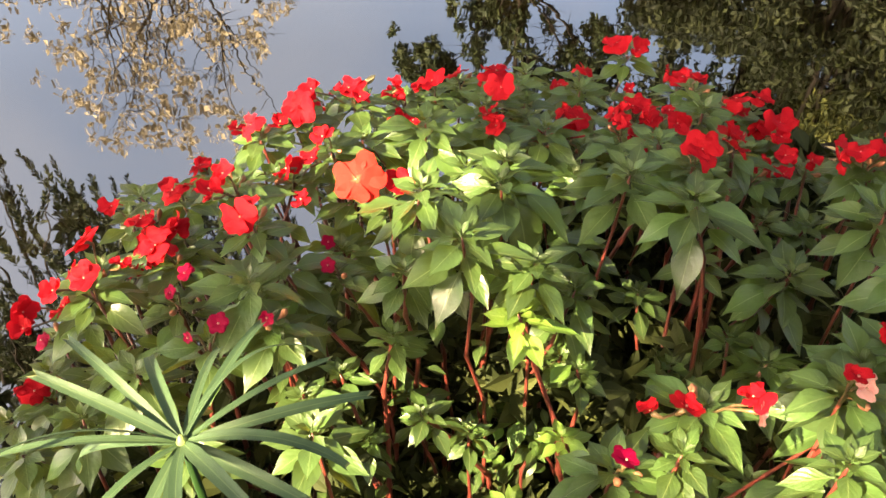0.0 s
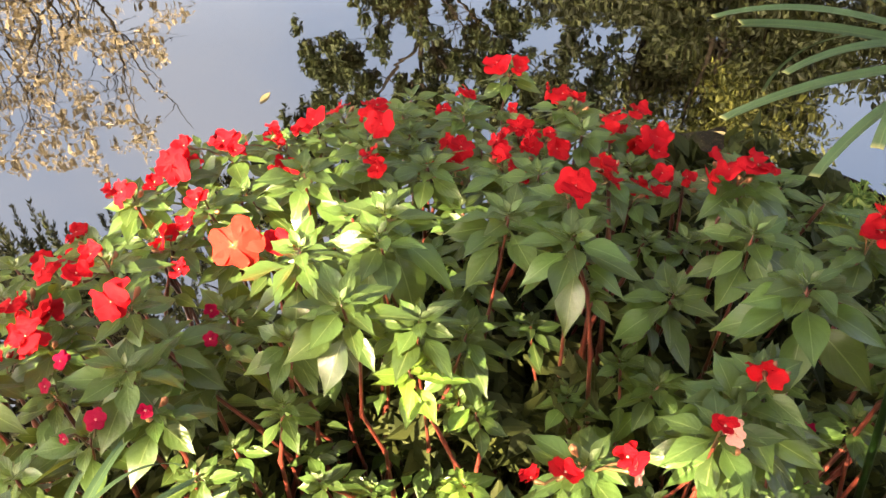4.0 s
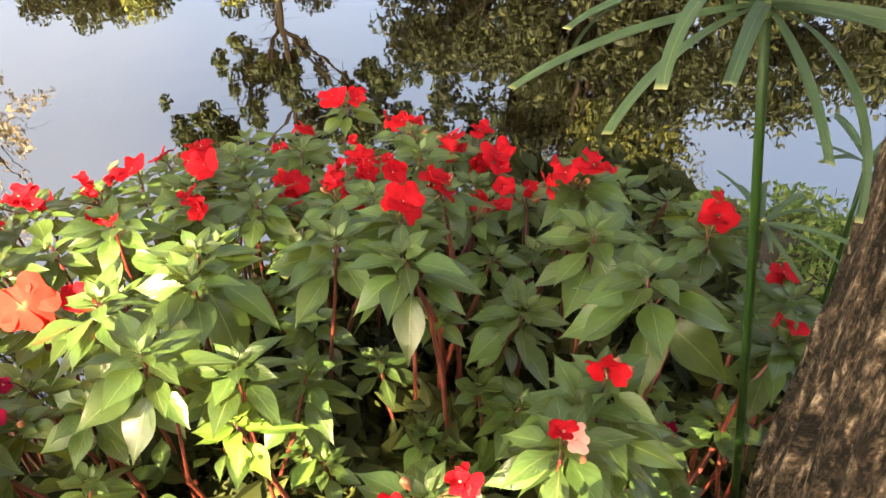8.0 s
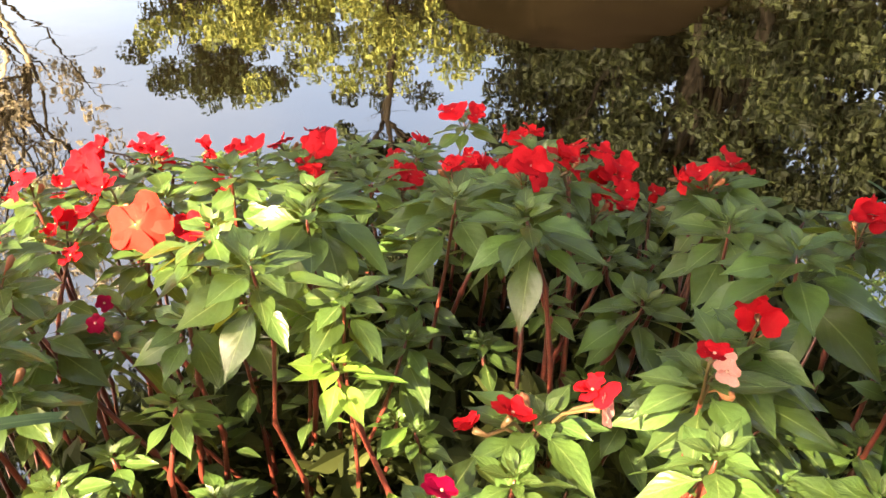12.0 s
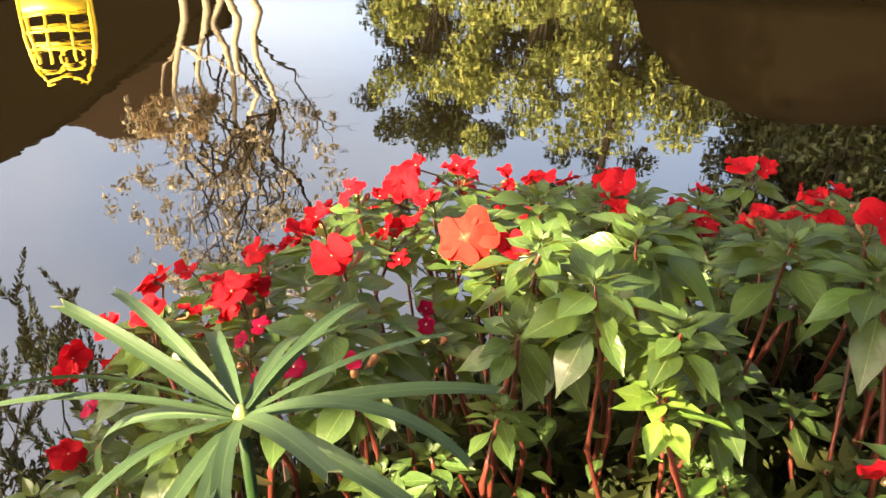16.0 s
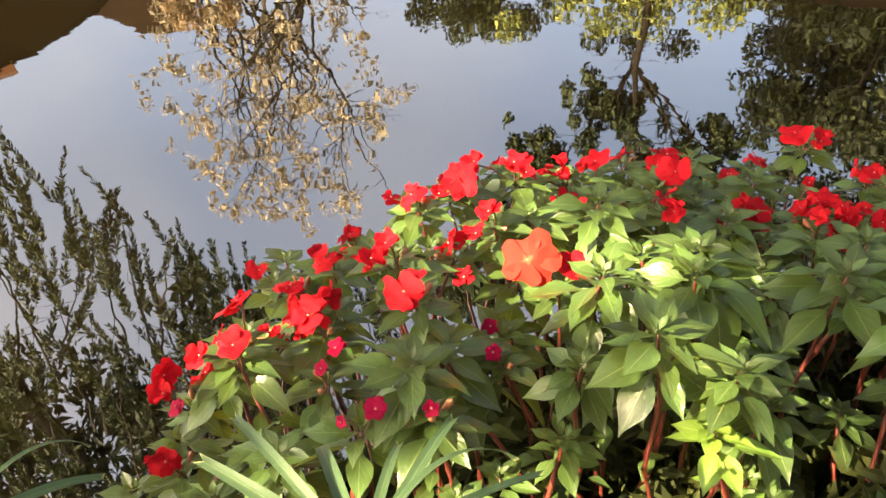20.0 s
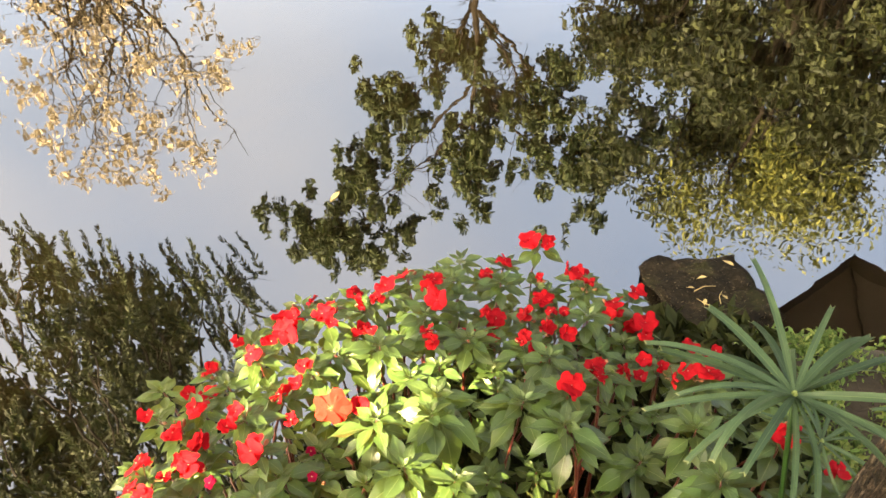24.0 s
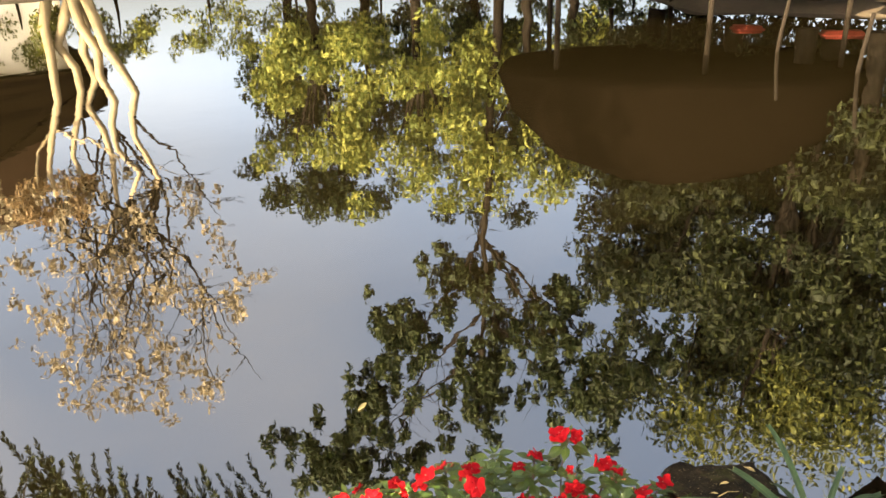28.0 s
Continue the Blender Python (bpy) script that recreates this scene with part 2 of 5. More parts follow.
def water_material():
    """Brown, slightly cloudy pond water: tinted see-through body under a clear gloss."""
    n = Nodes("pond_water")
    n.tree.nodes.remove(n.bsdf)
    co = n.add("TexCoord").outputs["Object"]
    a = n.noise(1.6, 2, co)
    b = n.noise(5.5, 2, co)
    h = n.math("ADD", a, n.math("MULTIPLY", b, 0.22))
    bump = n.add("Bump", Height=h, Strength=0.021, Distance=0.06).outputs[0]
    fres = n.add("Fresnel", IOR=4.2, Normal=bump).outputs[0]
    body = n.add("BsdfTransparent", Color=(0.30, 0.18, 0.08, 1)).outputs[0]
    mud = n.add("BsdfDiffuse", Color=(0.0032, 0.0024, 0.0010, 1)).outputs[0]
    under = n.add("MixShader", Fac=0.86)
    n.tree.links.new(body, under.inputs[1]), n.tree.links.new(mud, under.inputs[2])
    gloss = n.add("BsdfGlossy", Color=(1, 1, 1, 1), Roughness=0.012, Normal=bump).outputs[0]
    m = n.add("MixShader", Fac=fres)
    n.tree.links.new(under.outputs[0], m.inputs[1]), n.tree.links.new(gloss, m.inputs[2])
    n.tree.links.new(m.outputs[0], n.out.inputs[0])
    return n.mat


BARK = bark_material()
SOIL = ground_material()
POND = water_material()


def rock_material():
    """Rough brown stone with dark pits, pale grit and a little moss."""
    n = Nodes("weathered_stone")
    f, g = n.noise(16, 8, rough=0.75), n.noise(90, 4)
    col = n.ramp(f, [(0.38, (0.005, 0.004, 0.003)), (0.54, (0.019, 0.014, 0.008)), (0.70, (0.055, 0.042, 0.026))])
    col = n.mix(n.ramp(n.noise(9, 4), [(0.56, (0, 0, 0)), (0.66, (0.6, 0.6, 0.6))]), col, (0.030, 0.034, 0.010))
    col = n.mix(n.ramp(g, [(0.62, (0, 0, 0)), (0.68, (0.7, 0.7, 0.7))]), col, (0.20, 0.16, 0.10))
    n.set(Base_Color=col, Roughness=0.95)
    n.put(n.bsdf, "Specular IOR Level", 0.15)
    n.bump(n.math("ADD", f, n.math("MULTIPLY", g, 0.4)), 1.0, 0.05)
    return n.mat


ROCK = rock_material()
PEBBLE = plain_plant("brown_pebble", (0.10, 0.07, 0.04), (0.26, 0.19, 0.11), 25, 0.6, 0.4, 0.004)
LITTER = plain_plant("dry_leaf", (0.30, 0.21, 0.09), (0.55, 0.44, 0.20), 60, 0.7, 0.3, 0.002, 0.2)
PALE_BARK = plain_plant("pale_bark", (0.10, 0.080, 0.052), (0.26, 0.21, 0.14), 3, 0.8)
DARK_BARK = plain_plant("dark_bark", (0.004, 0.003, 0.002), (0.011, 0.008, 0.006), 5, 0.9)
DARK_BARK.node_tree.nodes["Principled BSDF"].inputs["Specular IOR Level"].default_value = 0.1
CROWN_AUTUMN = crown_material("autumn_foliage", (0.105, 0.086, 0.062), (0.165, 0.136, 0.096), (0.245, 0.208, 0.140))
# Lit copy of the foliage: the golden sunlight is partly in its colour.
CROWN_LIT = crown_material("sunlit_green_foliage", (0.040, 0.055, 0.014), (0.088, 0.105, 0.026), (0.17, 0.17, 0.042))
# Near-black green: the shade on these trees is in the colour.
CROWN_SHADED = crown_material("shaded_green_foliage", (0.004, 0.006, 0.002), (0.008, 0.012, 0.003), (0.024, 0.029, 0.007))
# Silhouette darkness of crowns against the sky is put into this colour.
CROWN_DIM = crown_material("dimmed_foliage", (0.008, 0.014, 0.004), (0.014, 0.022, 0.007), (0.030, 0.038, 0.011))
# Brighter copy for treetops, with sunlight put into the colour.
CROWN_LIT_TOP = crown_material("olive_sunlit_foliage", (0.012, 0.017, 0.004), (0.030, 0.036, 0.008), (0.085, 0.085, 0.017))
VINE = crown_material("dry_vine", (0.08, 0.05, 0.026), (0.15, 0.10, 0.055), (0.26, 0.19, 0.11))
# Near-black: the roofs' shaded side is painted into the colour.
ROOF = plain_plant("shaded_roof", (0.0020, 0.0014, 0.0009), (0.0055, 0.0038, 0.0025), 4, 0.95)
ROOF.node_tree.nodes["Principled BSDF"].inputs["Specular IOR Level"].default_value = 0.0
CANVAS = plain_plant("brown_canvas", (0.010, 0.0055, 0.003), (0.016, 0.009, 0.005), 30, 0.9, 0.3, 0.002, 0.03)
WALL = plain_plant("brown_render", (0.09, 0.075, 0.055), (0.15, 0.125, 0.09), 5, 0.9)
TERRACOTTA = plain_plant("terracotta", (0.42, 0.17, 0.08), (0.55, 0.26, 0.13), 8, 0.8)
PLASTER = plain_plant("white_plaster", (0.70, 0.68, 0.63), (0.82, 0.80, 0.76), 2, 0.85)
TIMBER = plain_plant("brown_timber", (0.010, 0.005, 0.003), (0.034, 0.018, 0.010), 2, 0.85)
TIMBER.node_tree.nodes["Principled BSDF"].inputs["Specular IOR Level"].default_value = 0.1
YELLOW = plain_plant("yellow_paint", (0.65, 0.42, 0.02), (0.78, 0.54, 0.05), 20, 0.4)
STEEL = plain_plant("grey_green_paint", (0.16, 0.20, 0.19), (0.30, 0.34, 0.32), 20, 0.5)
REDCLOTH = plain_plant("red_fabric", (0.22, 0.02, 0.016), (0.34, 0.05, 0.03), 10, 0.8)


# ---- building tools ----
def mesh_object(name, data, material, parent=None, label="", m=None):
    if material is not None and not data.materials:
        data.materials.append(material)
    ob = new(name, data)
    if parent is not None:
        ob.parent = parent
    if m is not None:
        ob.matrix_basis = m
    if label:
        ob["label"] = label
    return ob


def finish(bm, name, smooth=True):
    data = bpy.data.meshes.new(name)
    for f in bm.faces:
        f.smooth = smooth
    bm.to_mesh(data)
    bm.free()
    return data


def part(name, bm, material, parent, label="", smooth=True, m=None):
    return mesh_object(name, finish(bm, name, smooth), material, parent, label, m)


def thing(name, place, label, category, group="", kind=""):
    e = new(name)
    e.matrix_basis = Matrix.Translation(place)
    return tagged(e, label, category, group, kind)


def tube_into(bm, points, radii, sides=8):
    """A bent, tapering rod along points, closed at both ends."""
    points = [Vector(p) for p in points]
    rings = []
    side = None
    for i, p in enumerate(points):
        d = (points[min(i + 1, len(points) - 1)] - points[max(i - 1, 0)]).normalized()
        if side is None:
            side = d.orthogonal().normalized()
        side = (side - d * side.dot(d)).normalized()
        up = d.cross(side)
        rings.append([bm.verts.new(p + (side * math.cos(a) + up * math.sin(a)) * radii[i])
                      for a in (2 * math.pi * k / sides for k in range(sides))])
    for a, b in zip(rings, rings[1:]):
        for k in range(sides):
            bm.faces.new((a[k], a[(k + 1) % sides], b[(k + 1) % sides], b[k]))
    bm.faces.new(rings[0][::-1])
    bm.faces.new(rings[-1])


def tube(points, radii, sides=8):
    bm = bmesh.new()
    tube_into(bm, points, radii, sides)
    return bm


def box_into(bm, lo, hi, bevel=0.0):
    vs = bmesh.ops.create_cube(bm, size=1)["verts"]
    lo, hi = Vector(lo), Vector(hi)
    for v in vs:
        v.co = Vector([(lo[i] + hi[i]) / 2 + v.co[i] * (hi[i] - lo[i]) for i in range(3)])
    if bevel:
        es = list({e for v in vs for e in v.link_edges})
        bmesh.ops.bevel(bm, geom=es, offset=bevel, segments=2, affect="EDGES")


def box(lo, hi, bevel=0.0):
    bm = bmesh.new()
    box_into(bm, lo, hi, bevel)
    return bm


def blade_mesh(name, length, profile, droop, fold, twist=0.0, wave=0.0, notch=0.0, cols=4):
    """A leaf or petal along +y from the origin, thin, with uv 'blade'. profile: half widths from base to tip."""
    bm = bmesh.new()
    layer = bm.loops.layers.uv.new("blade")
    rows = len(profile)
    grid = []
    for i, w in enumerate(profile):
        t = i / (rows - 1)
        row = []
        for k in range(cols + 1):
            s = 2 * k / cols - 1
            x = s * w
            y = length * t - notch * (1 - abs(s)) * t ** 6
            z = -droop * t * t + abs(s) * w * fold + wave * math.sin(t * 11 + s * 2) * abs(s)
            v = Vector((x, y, z))
            if twist:
                v = Matrix.Rotation(twist * t, 3, "Y") @ v
            row.append(bm.verts.new(v))
        grid.append(row)
    for i in range(rows - 1):
        for k in range(cols):
            f = bm.faces.new((grid[i][k], grid[i][k + 1], grid[i + 1][k + 1], grid[i + 1][k]))
            for loop, (a, b) in zip(f.loops, ((k, i), (k + 1, i), (k + 1, i + 1), (k, i + 1))):
                loop[layer].uv = (a / cols, b / (rows - 1))
    bmesh.ops.remove_doubles(bm, verts=bm.verts, dist=1e-5)
    return finish(bm, name)


def aim(place, direction, roll=0.0, scale=1.0):
    """The pose of a blade at place whose +y points along direction, face up."""
    y = Vector(direction).normalized()
    x = y.cross(Vector((0, 0, 1)))
    x = x.normalized() if x.length > 1e-4 else Vector((1, 0, 0))
    z = x.cross(y)
    r = Matrix((x, y, z)).transposed() @ Matrix.Rotation(roll, 3, "Y")
    return Matrix.Translation(place) @ r.to_4x4() @ Matrix.Diagonal((scale, scale, scale, 1))


def face(place, normal, turn=0.0, scale=1.0):
    """The pose of a flower at place whose +z points along normal."""
    q = Vector(normal).normalized().to_track_quat("Z", "Y").to_matrix()
    return Matrix.Translation(place) @ (q @ Matrix.Rotation(turn, 3, "Z")).to_4x4() @ Matrix.Diagonal((scale, scale, scale, 1))


def polar(az, dist, z):
    """A place by bearing from the viewpoint: degrees to the right of straight ahead, metres away, height."""
    return Vector((0.12 + dist * math.sin(radians(az)), dist * math.cos(radians(az)), z))


# ---- ground and water ----
def shore(x):
    """How far the near bank reaches out into the pond at x."""
    if x < -0.1:
        return 1.35 - 0.95 * min(1.0, (-0.1 - x) / 0.75) - 0.35 * max(0, -0.85 - x)
    if x > 2.9:
        return 1.1 + 3.9 * min(1.0, (x - 2.9) / 0.8)
    return 1.35 + 0.25 * min(1.0, (x + 0.1) / 0.3) + 0.50 * min(1.0, max(0.0, (x - 0.35) / 0.7)) - 0.35 * max(0, x - 1.4)


def ground_height(x, y):
    d = shore(x) - y                      # positive on the near bank
    bearing = math.degrees(math.atan2(x, max(y, 0.01)))
    reach = 29.0 - 9.0 * min(1.0, max(0.0, (bearing - 4) / 10))
    far = math.hypot(x, y) - reach + 0.5 * math.sin(x * 0.7)
    if far > -4 and y > 2:
        return WATER - 0.75 + 0.95 * min(1, max(0, (far + 4) / 4.2)) + 0.02 * max(0, min(far, 40))
    n = 0.03 * noise.noise(Vector((x * 4, y * 4, 0)))
    h = WATER + 0.05 + 0.22 * max(-1.0, min(1.0, d / 0.35)) + n
    if d < -0.35:
        h -= min(0.5, (-0.35 - d) * (0.10 if x < -0.3 else 0.35))
    return max(h, WATER - 0.75)


def build_ground():
    xs = sorted({round(v, 3) for v in [*np.arange(-3, 3.01, 0.08), *np.arange(-30, 30.1, 1.2), -300, -120, -60, 60, 120, 300]})
    ys = sorted({round(v, 3) for v in [*np.arange(-1.5, 3.5, 0.08), *np.arange(-12, 40, 1.2), -300, -100, -40, 60, 120, 300]})
    verts = [(x, y, ground_height(x, y)) for y in ys for x in xs]
    w = len(xs)
    faces = [(j * w + i, j * w + i + 1, (j + 1) * w + i + 1, (j + 1) * w + i) for j in range(len(ys) - 1) for i in range(w - 1)]
    data = bpy.data.meshes.new("ground")
    data.from_pydata(verts, [], faces)
    for p in data.polygons:
        p.use_smooth = True
    tagged(mesh_object("ground", data, SOIL), "dark damp soil bank running down under the pond", "ground", kind="structure")
    bm = bmesh.new()
    vs = [bm.verts.new(p) for p in ((-45, -3, WATER), (45, -3, WATER), (45, 30, WATER), (-45, 30, WATER))]
    bm.faces.new(vs)
    tagged(mesh_object("water", finish(bm, "water"), POND), "still brown pond water mirroring trees and sky", "water", kind="structure")


build_ground()


def blocker_wall():
    """Plain wall added out of view behind the camera to block low sky light."""
    tagged(part("wall_south", box((-9, -4.5, -0.4), (9, -4.2, 2.7), 0.02), WALL, None, smooth=False), "plain brown rendered wall added out of view to block low sky light", "wall", kind="structure")


blocker_wall()

# ---- far shore ----
def leaf_cloud(name, clumps, count, size, material, parent, rng, hang=0.0, label=""):
    """Many small two-faced leaves gathered in clumps (x, y, z, rx, ry, rz), one mesh."""
    c = np.array(clumps, float)
    vol = (c[:, 3] * c[:, 4] * c[:, 5]) ** 0.8
    pick = rng.choice(len(c), count, p=vol / vol.sum())
    d = rng.normal(size=(count, 3))
    d /= np.linalg.norm(d, axis=1)[:, None]
    r = rng.random(count) ** 0.45
    centre = c[pick, :3] + d * r[:, None] * c[pick, 3:6]
    a = rng.normal(size=(count, 3))
    a[:, 2] -= hang
    a /= np.linalg.norm(a, axis=1)[:, None]
    b = np.cross(a, rng.normal(size=(count, 3)))
    b /= np.linalg.norm(b, axis=1)[:, None]
    n = np.cross(a, b)
    s = size * (0.6 + 0.8 * rng.random(count))[:, None]
    base, tip = centre - a * s, centre + a * s
    left, right = centre + b * s * 0.42 + n * s * 0.12, centre - b * s * 0.42 + n * s * 0.12
    verts = np.stack([base, left, tip, right], 1).reshape(-1, 3)
    k = np.arange(count)[:, None] * 4
    faces = np.concatenate([k + [0, 1, 2], k + [0, 2, 3]], 1).reshape(-1, 3)
    data = bpy.data.meshes.new(name)
    data.from_pydata(verts.tolist(), [], faces.tolist())
    return mesh_object(name, data, material, parent, label)


def limbs(parent, base, tops, radius, material, rng, name="limb", twigs=0, wiggle=0.12, sides=7):
    """Forked limbs that rise from base to each of tops, with twigs."""
    for top in tops:
        base, top = Vector(base), Vector(top)
        length = (top - base).length
        pts, n = [], 9
        for i in range(n):
            t = i / (n - 1)
            j = Vector(rng.normal(size=3)) * wiggle * length * 0.12 * math.sin(math.pi * min(1, t * 1.1))
            pts.append(base.lerp(top, t) + j)
        bm = tube(pts, [radius * (1 - 0.82 * i / (n - 1)) for i in range(n)], sides)
        for _ in range(twigs):
            k = int(rng.integers(3, n - 1))
            d = Vector(rng.normal(size=3))
            d.z = abs(d.z) * 0.5
            p, q = pts[k], pts[k] + d.normalized() * length * rng.uniform(0.15, 0.35)
            mid = p.lerp(q, 0.5) + Vector(rng.normal(size=3)) * length * 0.02
            tube_into(bm, [p, mid, q], [radius * 0.28, radius * 0.18, radius * 0.06], 5)
        part(name, bm, material, parent)


def tree(name, place, height, label, material, bark, clumps, leaves, leaf, seed, trunk_r, tops, hang=0.0, twigs=4, group=""):
    """A tapered trunk, limbs and a crown of clumped leaves. clumps and tops are relative to place."""
    rng = np.random.default_rng(seed)
    t = thing(name, place, label, "tree", group)
    fork = Vector((0, 0, height * 0.32))
    n = 7
    pts = [fork * (i / (n - 1)) + Vector((rng.normal(), rng.normal(), 0)) * trunk_r * 0.3 for i in range(n)]
    part("trunk", tube(pts, [trunk_r * (1.25 - 0.5 * i / (n - 1)) for i in range(n)], 10), bark, t)
    limbs(t, pts[-1], tops, trunk_r * 0.6, bark, rng, twigs=twigs)
    leaf_cloud("crown", clumps, leaves, leaf, material, t, rng, hang)
    return t


def crown_clumps(rng, n, lo, hi, r):
    return [(*[rng.uniform(lo[k], hi[k]) for k in range(3)], *(r * rng.uniform(0.6, 1.3, 3))) for _ in range(n)]


def far_trees():
    rng = np.random.default_rng(5)
    # Autumn tree with pale trunks, thin golden leaves
    base = polar(-27.0, 29.0, -0.2)
    at = thing("autumn_tree", base, "tall pale-trunked tree with sparse golden brown autumn leaves", "tree")
    for k, (dx, dy, h) in enumerate(((-1.0, 0, 6.6), (0.1, 0.5, 7.0), (1.4, -0.3, 5.8), (-0.5, 0.3, 6.0), (0.8, -0.2, 6.4))):
        foot = Vector((dx * 0.5, dy, 0))
        pts = [foot + Vector((dx * 1.2 * i / 8 + 0.17 * rng.normal(), dy * 0.3 * i / 8, h * i / 8)) for i in range(9)]
        part("trunk", tube(pts, [0.18 - 0.013 * i for i in range(9)], 9), PALE_BARK, at)
        tops = [pts[-1] + Vector((rng.uniform(-3.4, 4.0), rng.uniform(-1.2, 1.2), rng.uniform(1.5, 8.0))) for _ in range(6)]
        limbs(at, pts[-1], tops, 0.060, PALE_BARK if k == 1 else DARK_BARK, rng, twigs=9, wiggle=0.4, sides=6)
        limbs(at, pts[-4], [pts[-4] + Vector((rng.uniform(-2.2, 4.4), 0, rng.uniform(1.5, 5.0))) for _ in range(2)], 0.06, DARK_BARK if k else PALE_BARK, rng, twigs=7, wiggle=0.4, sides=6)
    cl = []
    for _ in range(330):
        a, r = rng.uniform(0, 6.28), 5.5 * rng.random() ** 0.5
        z = rng.uniform(6.0, 15.0)
        w = 1.0 - 0.5 * abs((z - 9.6) / 5.6)
        cl.append((0.2 + r * w * math.cos(a), r * w * 0.5 * math.sin(a), z, *(rng.uniform(0.12, 0.48, 3))))
    leaf_cloud("crown", cl, 6000, 0.115, CROWN_AUTUMN, at, rng, 0.5)
    # Tangle of dry vine hanging in its fork
    cl = [(rng.uniform(-3.0, -0.4), rng.uniform(-0.4, 0.4), rng.uniform(5.8, 7.4), 0.5, 0.3, 0.35) for _ in range(20)]
    leaf_cloud("dry_vine", cl, 1800, 0.10, VINE, at, rng, 0.2, "tangle of dry brown vine")

    # Sunlit yellow-green trees behind the open water; dark ones differ by colour
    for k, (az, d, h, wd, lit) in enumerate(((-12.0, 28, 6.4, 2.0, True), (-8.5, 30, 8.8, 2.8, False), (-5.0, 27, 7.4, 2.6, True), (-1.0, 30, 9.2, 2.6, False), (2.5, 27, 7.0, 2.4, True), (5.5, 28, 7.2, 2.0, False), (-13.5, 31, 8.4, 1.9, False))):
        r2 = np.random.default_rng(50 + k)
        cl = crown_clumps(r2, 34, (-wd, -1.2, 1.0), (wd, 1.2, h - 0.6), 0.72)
        tree("garden_tree", polar(az, d, 0.0), h, "sunlit yellow-green broadleaf tree on the far bank" if lit else "leafy tree in a darkened green tone behind the sunlit ones on the far bank",
             CROWN_LIT if lit else CROWN_DIM, DARK_BARK, cl, 9000, 0.11, 60 + k, 0.14,
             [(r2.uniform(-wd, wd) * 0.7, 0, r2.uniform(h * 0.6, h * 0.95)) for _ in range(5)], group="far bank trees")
    # Hedge of yellow-green shrubs along the far bank, in the sunlit tone
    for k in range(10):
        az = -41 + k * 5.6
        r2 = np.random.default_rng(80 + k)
        s = thing("shrub", polar(az, 30.5, -0.02), "hedge shrub in a sunlit yellow-green tone on the far bank", "shrub", "far bank shrubs")
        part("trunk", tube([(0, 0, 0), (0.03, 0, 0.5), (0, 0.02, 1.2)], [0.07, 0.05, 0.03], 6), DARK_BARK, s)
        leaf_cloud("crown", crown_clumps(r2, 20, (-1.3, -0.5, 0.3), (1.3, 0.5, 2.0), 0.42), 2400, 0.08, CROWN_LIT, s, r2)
    # Shrubs added as a dark backing; their shade is leaf colour.
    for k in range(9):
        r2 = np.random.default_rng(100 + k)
        s = thing("shrub", polar(8 + k * 5.4, 23.0, -0.02), "green hedge shrub coloured dark as if in shade on the far bank", "shrub", "far bank shrubs")
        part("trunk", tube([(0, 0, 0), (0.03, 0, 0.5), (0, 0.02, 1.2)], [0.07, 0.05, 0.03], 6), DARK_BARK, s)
        leaf_cloud("crown", crown_clumps(r2, 24, (-1.3, -0.5, 0.3), (1.3, 0.5, 2.6), 0.5), 2600, 0.10, CROWN_SHADED, s, r2)
    # Tall trees to the right; shade and sunlit tops are in leaf colour
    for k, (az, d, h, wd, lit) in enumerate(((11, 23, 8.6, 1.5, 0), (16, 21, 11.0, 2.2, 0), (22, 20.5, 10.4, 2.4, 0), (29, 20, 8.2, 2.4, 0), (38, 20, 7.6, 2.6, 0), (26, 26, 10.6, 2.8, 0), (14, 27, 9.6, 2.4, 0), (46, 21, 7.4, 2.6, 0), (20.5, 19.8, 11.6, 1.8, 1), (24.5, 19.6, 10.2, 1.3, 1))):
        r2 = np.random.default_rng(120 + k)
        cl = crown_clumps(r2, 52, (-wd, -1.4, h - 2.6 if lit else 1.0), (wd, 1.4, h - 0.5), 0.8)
        tree("shade_tree", polar(az, d, 0.0), h, "tall tree with top leaves coloured a sunlit yellow-green" if lit else "tall green tree coloured dark as if in shade on the far bank",
             CROWN_LIT_TOP if lit else CROWN_SHADED, DARK_BARK, cl, 5200 if lit else 17000, 0.085 if lit else 0.105, 130 + k, 0.19,
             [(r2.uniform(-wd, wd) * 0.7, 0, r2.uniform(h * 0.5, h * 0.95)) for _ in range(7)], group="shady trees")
    # Slender, open-crowned tree in the middle
    r2 = np.random.default_rng(7)
    base = polar(0.0, 26.5, -0.05)
    cl, tops = [], []
    # leafy boughs: middle, half spread, how many clumps
    for bx, bz, wx, wz, n in ((-1.0, 9.8, 1.1, 1.1, 9), (-3.0, 11.8, 1.0, 1.3, 9), (-4.3, 15.0, 1.2, 1.6, 12), (-5.8, 17.6, 2.2, 1.3, 22), (-0.4, 14.2, 1.1, 2.2, 12),
                             (2.6, 11.6, 0.9, 1.7, 11), (3.6, 14.6, 1.0, 1.7, 11), (5.4, 13.0, 1.1, 1.5, 11), (0.6, 12.0, 0.8, 1.6, 6)):
        tops.append((bx, 0, bz + wz * 0.6))
        for _ in range(n * 4):
            cl.append((bx + wx * 0.62 * r2.normal(), r2.uniform(-0.6, 0.6), bz + wz * 0.62 * r2.normal(), r2.uniform(0.16, 0.42), 0.3, r2.uniform(0.22, 0.60)))
    st = thing("slender_tree", base, "slender open-crowned tree with leaves coloured dark as a silhouette", "tree")
    stem = [Vector((0.2 - 0.05 * i + 0.06 * r2.normal(), 0, 1.35 * i)) for i in range(13)]
